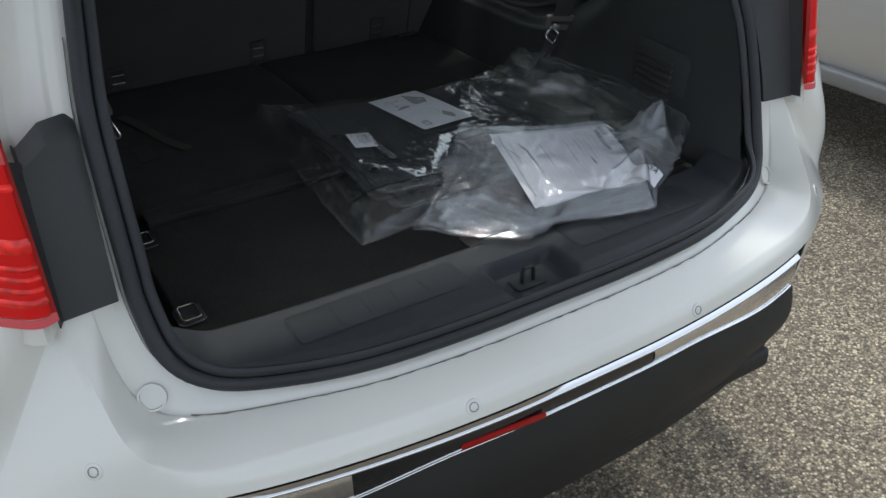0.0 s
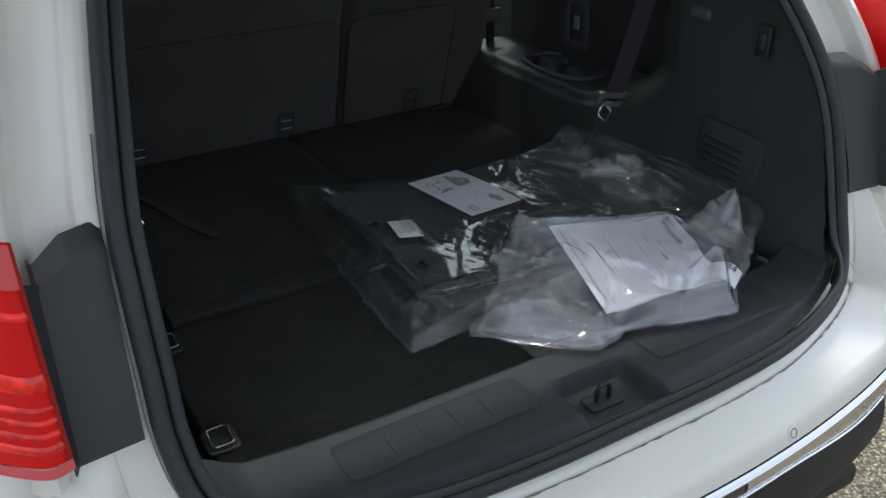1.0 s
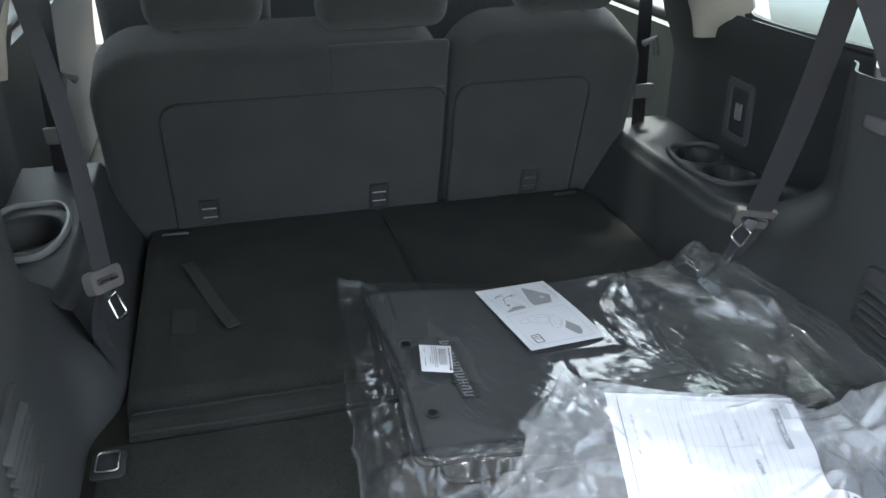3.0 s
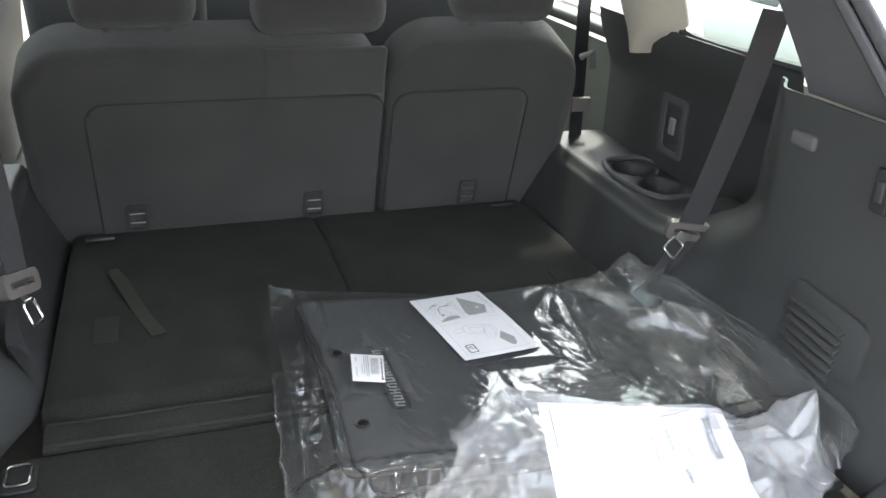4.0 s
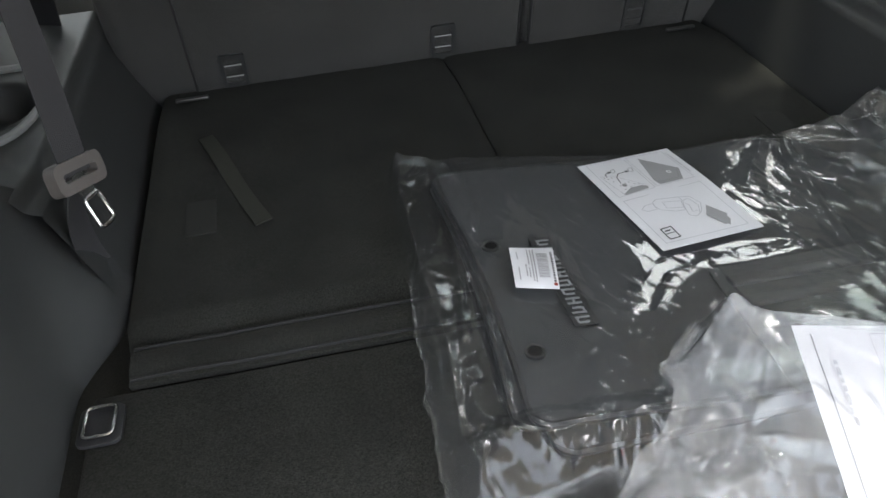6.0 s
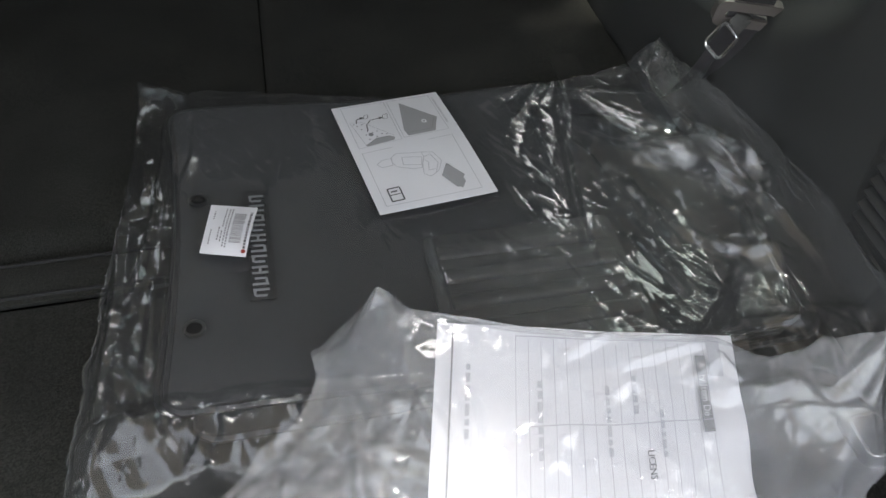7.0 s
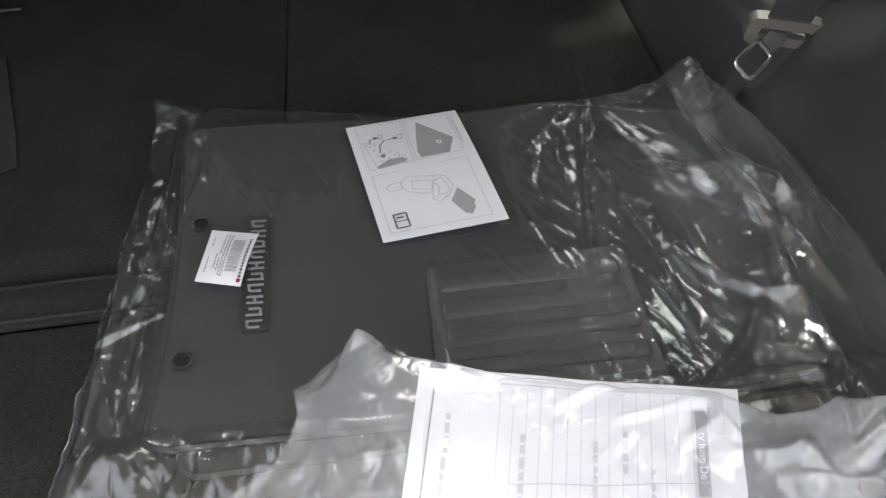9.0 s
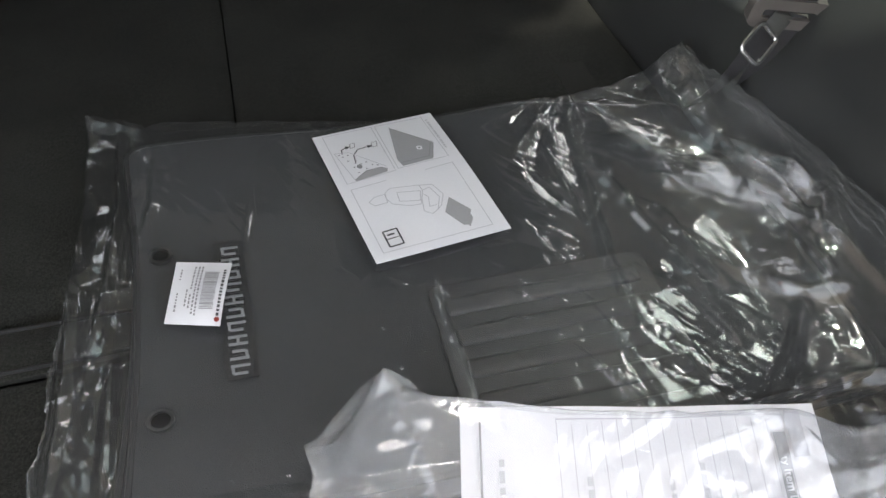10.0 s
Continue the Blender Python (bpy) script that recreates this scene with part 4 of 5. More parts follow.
for k, (dx, dy, turn) in enumerate(((0.02, -0.008, 1.2), (-0.006, 0.006, -0.6), (0.0, 0.0, 1.0))):
    mat = thing("floor_mat", (MAT_X + dx, MAT_Y + dy, 0.83), "black carpet floor mat stacked in a clear plastic bag", "floor mat", "stacked floor mats")
    c, s = math.cos(radians(turn)), math.sin(radians(turn))

    def mat_place(u, v, up=0.0):
        x, y = mat_point(u, v, MAT_W, MAT_H)
        x, y = MAT_X + dx + c * x - s * y, MAT_Y + dy + s * x + c * y
        floor_level = 0.8215
        return Vector((x, y, floor_level + (bend(x) - floor_level) * (k + 1) / 3.0 + up + 0.0012 * noise.noise(Vector((x * 7, y * 7, k)))))
    part("pile", sheet(mat_place, 50, 36, 0.007), MAT_PILE, mat, angle=50)
    rim = [mat_place(a, b) for a, b in [(i / 40, 0) for i in range(40)] + [(1, i / 30) for i in range(30)] + [(1 - i / 40, 1) for i in range(40)] + [(0, 1 - i / 30) for i in range(30)]]
    part("binding", rod([p + Vector((0, 0, -0.003)) for p in rim], 0.0042, 6, closed=True), RUBBER, mat, "stitched black edge binding")


def on_mat(x, y):
    """The pose on the top mat's face, over the place (x, y)."""
    slope = (bend(x + 0.01) - bend(x - 0.01)) / 0.02
    return Matrix.Translation((x, y, bend(x) + 0.004)) @ pose(0, 0, 0, 0, -math.degrees(math.atan(slope)), 1.0)


# Ribbed heel pad: a flat rubber plate with soft bars.
pad = part("heel_pad", slab(outline(0.208, 0.2, 0.01), on_mat(0.26, 0.408) @ pose(0, 0, 0, 0, 0, -2), 0.0025, 0.001), PAD, mat, "ribbed black rubber heel pad")
for k in range(5):
    part("rib", box((0.186, 0.022, 0.011), (0, 0, 0), 0.005, on_mat(0.26, 0.408) @ pose(0.003, 0.072 - 0.036 * k, 0.0, 0, 0, -2)), PAD, pad)
for x, y in ((-0.074, 0.59), (-0.076, 0.405)):
    disc = [(0.0105 * math.cos(2 * math.pi * k / 20), 0.0105 * math.sin(2 * math.pi * k / 20)) for k in range(20)]
    g = part("grommet", ring_slab(disc, [(0.74 * a, 0.74 * b) for a, b in disc], on_mat(x, y), 0.0032), DARK_STEEL, mat, "steel-rimmed fixing hole")
    part("hole", slab([(0.74 * a, 0.74 * b) for a, b in disc], on_mat(x, y), 0.0016), HOLE, g)
badge = part("badge_strip", slab(outline(0.027, 0.165, 0.003, 2), on_mat(-0.013, 0.516), 0.0015), RUBBER, mat, "woven badge strip with silver marks")
for k in range(10):
    y = 0.585 - 0.0158 * k
    for dy, w in ((-0.004, 0.0028), (0.004, 0.0028)):
        part("badge_mark", box((0.016 - 0.005 * ((k + (dy > 0)) % 3 == 0), w, 0.001), (0, 0, 0), 0.0004, on_mat(-0.013, y + dy) @ pose(0, 0, 0.002)), STITCH, badge)
    part("badge_mark", box((0.0026, 0.008, 0.001), (0, 0, 0), 0.0004, on_mat(-0.013 + 0.006 * (k % 3 - 1), y) @ pose(0, 0, 0.0021)), STITCH, badge)


# Smooth and faceted relief over arrays of places, for crumpled film.
def step(a, b, t):
    t = np.clip((t - a) / (b - a), 0.0, 1.0)
    return t * t * (3 - 2 * t)


def dice(i, j, seed):
    n = np.sin(i * 127.1 + j * 311.7 + seed * 74.7) * 43758.5453
    return n - np.floor(n)


def swell(x, y, seed):
    """Smooth noise from -1 to 1."""
    i, j = np.floor(x), np.floor(y)
    a, b = x - i, y - j

    def corner(di, dj):
        angle = 6.2832 * dice(i + di, j + dj, seed)
        return np.cos(angle) * (a - di) + np.sin(angle) * (b - dj)
    u, v = a * a * a * (a * (6 * a - 15) + 10), b * b * b * (b * (6 * b - 15) + 10)
    low, high = corner(0, 0) * (1 - u) + corner(1, 0) * u, corner(0, 1) * (1 - u) + corner(1, 1) * u
    return 1.4 * (low * (1 - v) + high * v)


def turned(x, y, angle):
    c, s = math.cos(radians(angle)), math.sin(radians(angle))
    return x * c + y * s, -x * s + y * c


def facets(x, y, cell, seed, angle=0.0, stretch=1.0):
    """Flat, sharp-edged facets of uneven shape, as crumpled film has, drawn out along an angle; 0 to 1."""
    x, y = turned(x, y, angle)
    x, y = x / (cell * stretch), y / cell
    x, y = x + 0.55 * swell(x * 0.7, y * 0.7, seed + 0.3), y + 0.55 * swell(x * 0.7, y * 0.7, seed + 0.7)
    k = (x + y) * 0.3660254
    x, y = x + k, y + k
    i, j = np.floor(x), np.floor(y)
    a, b = x - i, y - j
    h0, h1 = dice(i, j, seed), dice(i + 1, j + 1, seed)
    return np.where(a > b, h0 * (1 - a) + dice(i + 1, j, seed) * (a - b) + h1 * b, h0 * (1 - b) + dice(i, j + 1, seed) * (b - a) + h1 * a)


def blisters(x, y, angle, long, wide, seed, level):
    """Drawn-out blisters with a sharp foot, where film stands off what it lies on; about 0 to 1."""
    s, t = turned(x, y, angle)
    t = t + 0.004 * swell(s * 30, t * 30, seed + 2)
    n = swell(s / long, t / wide, seed) + 0.35 * swell(s / long * 2.3, t / wide * 2.1, seed + 1)
    return np.clip((n - level) / (1 - level), 0, 1)


def ridge(x, y, keys, width, height):
    """A crease along a line of places, that dies out at both ends."""
    best, length = np.full_like(x, 9.0), sum(math.dist(a, b) for a, b in zip(keys, keys[1:]))
    run, fade = 0.0, np.zeros_like(x)
    wave = 0.0016 * swell(x * 28, y * 28, width * 900)
    for (x0, y0), (x1, y1) in zip(keys, keys[1:]):
        dx, dy = x1 - x0, y1 - y0
        size = math.hypot(dx, dy)
        k = np.clip(((x - x0) * dx + (y - y0) * dy) / size ** 2, 0, 1)
        d = np.hypot(x - x0 - k * dx, y - y0 - k * dy)
        along_it = (run + k * size) / length
        here = np.minimum(1, 6 * np.minimum(along_it + 0.04, 1.04 - along_it))
        fade = np.where(d < best, here, fade)
        best = np.minimum(best, d)
        run += size
    return height * fade * np.clip(1 - np.abs(best + wave) / width, 0, 1)


def film_mesh(name, x, y, z, material, parent, label=""):
    """A sheet of film over arrays of places, smooth between its creases."""
    rows, cols = x.shape
    o = origin_of(parent)
    places = np.stack((x - o.x, y - o.y, z - o.z), -1).reshape(-1, 3)
    a = (np.arange(rows - 1)[:, None] * cols + np.arange(cols - 1)[None, :]).ravel()
    me = bpy.data.meshes.new(name)
    me.vertices.add(len(places))
    me.vertices.foreach_set("co", places.ravel().astype(np.float32))
    me.loops.add(4 * len(a))
    me.loops.foreach_set("vertex_index", np.stack((a, a + 1, a + cols + 1, a + cols), -1).ravel().astype(np.int32))
    me.polygons.add(len(a))
    me.polygons.foreach_set("loop_start", np.arange(0, 4 * len(a), 4, dtype=np.int32))
    me.update(calc_edges=True)
    me.materials.append(material)
    me.shade_smooth()
    ob = new(name, me)
    ob.parent = parent
    return tagged(ob, label) if label else ob


def line_at(keys, t):
    """Places on a line through the keys, which stand at even steps of t from 0 to 1."""
    k = np.linspace(0, 1, len(keys))
    return np.interp(t, k, [p[0] for p in keys]), np.interp(t, k, [p[1] for p in keys])


def patch(left, right, near, far, nu, nv):
    """Places over a patch with four drawn sides; u from left to right, v from the near side to the far one."""
    u, v = np.meshgrid(np.linspace(0, 1, nu + 1), np.linspace(0, 1, nv + 1), indexing="ij")
    l, r, n, f = line_at(left, v), line_at(right, v), line_at(near, u), line_at(far, u)
    xy = []
    for k in range(2):
        c00, c10, c01, c11 = near[0][k], near[-1][k], far[0][k], far[-1][k]
        xy.append(l[k] * (1 - u) + r[k] * u + n[k] * (1 - v) + f[k] * v - (c00 * (1 - u) * (1 - v) + c10 * u * (1 - v) + c01 * (1 - u) * v + c11 * u * v))
    return u, v, xy[0], xy[1]


def stack_level(x, y):
    """Level of the stack of mats under the film, and how far outside it lies."""
    dx, dy = np.maximum(np.abs(x - MAT_X) - MAT_W / 2, 0), np.maximum(np.abs(y - MAT_Y) - MAT_H / 2, 0)
    d = np.hypot(dx, dy)
    top = 0.846 + 0.027 * step(0.24, -0.12, x) + 0.0075
    return 0.832 + (top - 0.832) * np.clip(1.05 - d / 0.082, 0.0, 1.0), d


# Long folds: the line of the fold, its half width and height.
FOLDS = [(((0.39, 0.765), (0.367, 0.704), (0.353, 0.624), (0.331, 0.5), (0.324, 0.42)), 0.007, 0.006), (((0.385, 0.75), (0.359, 0.631), (0.373, 0.589), (0.396, 0.446), (0.4, 0.385)), 0.008, 0.009),
         (((0.39, 0.73), (0.426, 0.579), (0.482, 0.537), (0.517, 0.492), (0.505, 0.46)), 0.011, 0.011), (((0.402, 0.548), (0.41, 0.472), (0.423, 0.434)), 0.009, 0.009),
         (((0.413, 0.472), (0.477, 0.399), (0.515, 0.382)), 0.009, 0.009), (((0.507, 0.46), (0.588, 0.487)), 0.012, 0.012), (((0.505, 0.46), (0.495, 0.423), (0.497, 0.393)), 0.012, 0.012),
         (((0.475, 0.727), (0.476, 0.657), (0.506, 0.577), (0.545, 0.506), (0.575, 0.469)), 0.012, 0.016), (((0.484, 0.543), (0.521, 0.585)), 0.009, 0.011), (((0.564, 0.489), (0.582, 0.433), (0.59, 0.377)), 0.012, 0.012),
         (((0.477, 0.401), (0.433, 0.348), (0.384, 0.304)), 0.01, 0.01), (((-0.074, 0.8), (-0.079, 0.662), (-0.092, 0.609)), 0.007, 0.006), (((-0.112, 0.8), (-0.11, 0.664), (-0.123, 0.537), (-0.137, 0.448)), 0.008, 0.009),
         (((0.02, 0.74), (0.011, 0.641), (-0.005, 0.546)), 0.004, 0.0022), (((-0.099, 0.629), (-0.107, 0.536)), 0.007, 0.007), (((-0.11, 0.473), (-0.118, 0.352)), 0.009, 0.01),
         (((0.165, 0.516), (0.166, 0.425), (0.165, 0.366)), 0.004, 0.0035), (((0.255, 0.422), (0.298, 0.334)), 0.004, 0.0035), (((0.212, 0.414), (0.221, 0.392)), 0.003, 0.0025), (((0.287, 0.474), (0.302, 0.405), (0.313, 0.342)), 0.004, 0.004),
         (((0.378, 0.46), (0.401, 0.37)), 0.006, 0.006), (((0.27, 0.582), (0.289, 0.491)), 0.004, 0.003), (((0.328, 0.671), (0.328, 0.54)), 0.004, 0.004), (((0.418, 0.316), (0.493, 0.299)), 0.01, 0.008),
         (((-0.175, 0.84), (-0.09, 0.78), (-0.08, 0.73)), 0.009, 0.009), (((-0.16, 0.7), (-0.155, 0.45), (-0.17, 0.3)), 0.008, 0.008)]

# ---- the mat bag's film, pulled over the stack and loose round it
U, V, BX, BY = patch(((-0.197, 0.229), (-0.192, 0.37), (-0.183, 0.48), (-0.176, 0.64), (-0.17, 0.78), (-0.166, 0.862)), ((0.625, 0.19), (0.64, 0.35), (0.635, 0.5), (0.6, 0.66), (0.56, 0.77)),
                     ((-0.197, 0.229), (-0.08, 0.24), (0.1, 0.235), (0.3, 0.215), (0.5, 0.2), (0.625, 0.19)), ((-0.166, 0.862), (-0.02, 0.81), (0.12, 0.789), (0.27, 0.78), (0.42, 0.768), (0.56, 0.77)), 540, 410)
RIM = np.minimum(np.minimum(U, 1 - U), np.minimum(V, 1 - V))
# the heat-sealed edge runs in uneven scallops
SCALLOP = (1 - step(0, 0.05, RIM)) * (0.014 * facets(BX, BY, 0.07, 51) - 0.007 + 0.003 * swell(BX * 90, BY * 90, 3))
BX, BY = BX + SCALLOP, BY + SCALLOP * 0.6
BZ, OFF = stack_level(BX, BY)
PINCH = np.hypot(BX - 0.39, BY - 0.79), np.arctan2(BY - 0.79, BX - 0.39)
LOOSE = np.maximum(step(0.002, 0.03, OFF), step(0.44, 0.52, BX))
RIGHT = step(0.16, 0.42, BX + 0.12 * (0.6 - BY))
BUMPS = np.zeros_like(BX)
for keys, width, height in FOLDS:
    BUMPS = np.maximum(BUMPS, ridge(BX, BY, keys, width, height))
# fine blisters: close together towards the pinched far edge, sparse over the flat mat
SPOTS = step(-0.15, 0.25, swell(BX * 11, BY * 11, 8))
BUMPS += 0.0027 * RIGHT * (0.3 + 0.7 * SPOTS) * blisters(BX, BY, -67, 0.12, 0.015, 11, 0.2)
BUMPS += 0.0016 * step(-0.1, 0.2, swell(BX * 7, BY * 7, 9)) * step(0.1, 0.2, BX) * blisters(BX, BY, -61, 0.085, 0.01, 13, 0.28)
BUMPS += 0.0018 * blisters(BX, BY, -64, 0.035, 0.0065, 14, 0.42)
# broad slack fields between the folds
BUMPS += 0.01 * RIGHT * facets(PINCH[1] * 0.2, PINCH[0] * 0.5, 0.05, 3) + 0.0035 * RIGHT * facets(BX, BY, 0.05, 5, -62, 2.6)
BUMPS += 0.0007 * facets(BX, BY, 0.06, 6, -70, 2.0)
# the rounded tube of film beside the pinch
TUBE = np.abs((BY - 0.65) + 1.3 * (BX - 0.393) - 1.6 * (BX - 0.393) * (BX - 0.5))
BUMPS += 0.017 * np.sqrt(np.clip(1 - (TUBE / 0.022) ** 2, 0, 1)) * step(0.375, 0.4, BX) * step(0.525, 0.5, BX)
# crumpled skirt on the floor, close creases at the near side
BUMPS += LOOSE * (0.011 * facets(BX, BY, 0.05, 21, 75, 2.0) + 0.006 * facets(BX, BY, 0.02, 22, -50, 1.8))
NEAR = step(0.335, 0.3, BY)
BUMPS += NEAR * (0.014 * facets(BX, BY, 0.036, 41, 55, 1.7) + 0.007 * facets(BX, BY, 0.017, 43, 115, 1.9) + 0.003 * facets(BX, BY, 0.009, 42, 70, 2.0))
HEAP = np.exp(-(((BX - 0.51) / 0.045) ** 2 + ((BY - 0.71) / 0.07) ** 2))
HEAP = np.maximum(HEAP, 0.8 * np.exp(-(((BX - 0.555) / 0.045) ** 2 + ((BY - 0.56) / 0.13) ** 2)))
BUMPS += HEAP * (0.01 + 0.026 * facets(BX, BY, 0.04, 31, 60, 1.6) + 0.014 * facets(BX, BY, 0.018, 32, 20, 1.7) + 0.004 * facets(BX, BY, 0.008, 34, 50, 1.6))
BUMPS += np.exp(-(((BX + 0.15) / 0.045) ** 2 + ((BY - 0.825) / 0.04) ** 2)) * (0.014 + 0.018 * facets(BX, BY, 0.03, 33))
# pressed flat under the instruction sheet and the label
UNDER = np.maximum(step(-0.03, 0.012, np.minimum(np.minimum(BX - 0.075 - 0.15 * (0.75 - BY), 0.27 - BX), np.minimum(BY - 0.535, 0.78 - BY))),
                   step(-0.02, 0.01, np.minimum(np.minimum(BX + 0.08, 0.0 - BX), np.minimum(BY - 0.475, 0.58 - BY))))
BUMPS *= 1 - 0.95 * UNDER
BZ = 0.8335 + (BZ - 0.8335 + BUMPS) * step(0.0, 0.03, RIM) - 0.001 * UNDER
# where the bag meets the side trim it leans up against it
WALL = 0.546 - 0.032 * step(0.52, 0.66, BY)
OVER = np.maximum(BX - WALL, 0)
BZ, BX = BZ + 0.85 * OVER, np.where(OVER > 0, WALL + 0.12 * OVER - 0.1 * np.minimum(BUMPS, 0.04) * np.minimum(OVER / 0.02, 1), BX)

bag = thing("mat_bag", (0.2, 0.5, 0.83), "clear crinkled plastic bag round the floor mats", "plastic bag")
film_mesh("film", BX, BY, BZ, FILM_CLEAR, bag)
# the slack end of the bag is folded over once more
END = slice(395, 541), slice(70, 400)
FX, FY = BX[END], BY[END]
SHUT = np.minimum(step(0, 0.12, np.linspace(0, 1, 146))[:, None], step(0, 0.06, np.minimum(np.linspace(0, 1, 330), np.linspace(1, 0, 330)))[None, :])
film_mesh("folded_end", FX - 0.006 * SHUT, FY, BZ[END] + 0.002 + SHUT * (0.014 * facets(FX, FY, 0.06, 81, -50, 2.0) + 0.005 * facets(FX, FY, 0.028, 82, -40, 2.0) + ridge(FX, FY, ((0.44, 0.62), (0.5, 0.5), (0.55, 0.36)), 0.01, 0.012)), FILM_CLEAR, bag)
LOW = np.minimum(BZ, 0.8285 + 0.004 * facets(BX, BY, 0.03, 71, 30, 2) + 0.7 * np.maximum(0, BX - 0.5))
film_mesh("under_film", BX[::4, ::4], BY[::4, ::4], LOW[::4, ::4], FILM_CLEAR, bag)
SEAM_ROWS = [Vector((BX[2, k], BY[2, k], BZ[2, k] + 0.001)) for k in range(0, 411, 3)]
part("seam", rod(SEAM_ROWS, 0.0011, 5), FILM_CLEAR, bag, "heat-sealed bag edge")

# ---------------------------------------------------------------- paper pieces on the bag
def card(name, corners, label, category, lift=0.0):
    """A flat sheet of paper with those corners: a, b along the long side, c, d back."""
    a, b, c, d = (Vector(p) for p in corners)
    base = (a + b + c + d) / 4
    t = thing(name, base, label, category)
    part("paper", sheet(lambda u, v: a.lerp(b, u).lerp(d.lerp(c, u), v) + Vector((0, 0, 0.004 * math.sin(math.pi * u) * math.sin(2.2 * v))), 20, 14, 0.0006), PAPER, t)

    def place(u, v, up=0.0011):
        return a.lerp(b, u).lerp(d.lerp(c, u), v) + Vector((0, 0, 0.004 * math.sin(math.pi * u) * math.sin(2.2 * v) + up))
    return t, place


def mark(name, place, pts, ink, parent, up=0.0011):
    """A printed shape, given by corners in the sheet's own square."""
    own = bmesh.new()
    own.faces.new([own.verts.new(place(u, v, up)) for u, v in pts])
    ob = part(name, own, ink, parent, smooth=False)
    return ob


def stroke(place, pts, w, parent, ink, name="printed_line", up=0.0011):
    own = bmesh.new()
    for (u0, v0), (u1, v1) in zip(pts, pts[1:]):
        du, dv = u1 - u0, v1 - v0
        k = math.hypot(du, dv * 0.7) or 1
        nu, nv = -dv * 0.7 / k * w, du / k * w / 0.7
        own.faces.new([own.verts.new(place(a, b, up)) for a, b in ((u0 - nu, v0 - nv), (u1 - nu, v1 - nv), (u1 + nu, v1 + nv), (u0 + nu, v0 + nv))])
    return part(name, own, ink, parent, smooth=False)


# u runs from the far edge to the near edge, v from the left edge to the right edge
leaf, at = card("instruction_sheet", ((0.086, 0.749, 0.865), (0.118, 0.541, 0.8645), (0.256, 0.563, 0.8565), (0.224, 0.772, 0.8565)),
                "white printed instruction sheet lying on the mat bag", "paper sheet")
for pts in (((0.023, 0.076), (0.025, 0.476), (0.43, 0.46), (0.436, 0.075)), ((0.026, 0.504), (0.033, 0.9), (0.412, 0.9), (0.422, 0.485)), ((0.485, 0.08), (0.47, 0.896), (0.953, 0.89), (0.952, 0.076))):
    stroke(at, pts + pts[:1], 0.002, leaf, FAINTINK, "printed_frame")
mark("printed_mat", at, ((0.07, 0.603), (0.278, 0.857), (0.408, 0.775), (0.412, 0.53), (0.351, 0.516)), MIDINK, leaf)
stroke(at, ((0.07, 0.603), (0.278, 0.857), (0.408, 0.775)), 0.0018, leaf, GREYINK, up=0.0014), stroke(at, ((0.385, 0.525), (0.382, 0.76), (0.275, 0.835)), 0.0018, leaf, GREYINK, up=0.0014)
stroke(at, ((0.285, 0.715), (0.29, 0.745), (0.315, 0.74), (0.31, 0.71), (0.285, 0.715)), 0.004, leaf, PAPER, "printed_ring", 0.0016)
mark("printed_carpet", at, ((0.423, 0.146), (0.377, 0.256), (0.379, 0.37), (0.404, 0.409), (0.422, 0.399), (0.433, 0.152)), MIDINK, leaf)
stroke(at, ((0.423, 0.146), (0.182, 0.098), (0.198, 0.203), (0.38, 0.412)), 0.002, leaf, FAINTINK), stroke(at, ((0.423, 0.146), (0.377, 0.256), (0.379, 0.37), (0.404, 0.409)), 0.0025, leaf, GREYINK, up=0.0014)
for pts in (((0.202, 0.152), (0.164, 0.164), (0.154, 0.214)), ((0.3, 0.213), (0.231, 0.231), (0.191, 0.28), (0.186, 0.375))):
    stroke(at, pts, 0.0032, leaf, INK, "printed_arrow")
    u, v = pts[-1]
    mark("arrow_head", at, ((u - 0.014, v - 0.012), (u, v + 0.03), (u + 0.014, v - 0.012)), INK, leaf)
for pts in (((0.133, 0.245), (0.131, 0.283), (0.166, 0.27), (0.168, 0.232)), ((0.161, 0.407), (0.156, 0.452), (0.201, 0.435), (0.2, 0.391))):
    stroke(at, pts + pts[:1], 0.002, leaf, GREYINK)
for u, v in ((0.22, 0.139), (0.261, 0.162), (0.321, 0.18), (0.309, 0.241), (0.304, 0.283), (0.337, 0.316), (0.369, 0.192), (0.355, 0.262), (0.215, 0.182), (0.198, 0.119), (0.27, 0.215), (0.35, 0.35)):
    mark("printed_dot", at, [(u + du, v + dv) for du, dv in ((0, 0), (0.009, 0.002), (0.009, 0.014), (0, 0.012))], GREYINK, leaf)
mark("printed_oval", at, [(0.33 + 0.018 * math.cos(a * 0.628), 0.227 + 0.022 * math.sin(a * 0.628)) for a in range(10)], GREYINK, leaf)
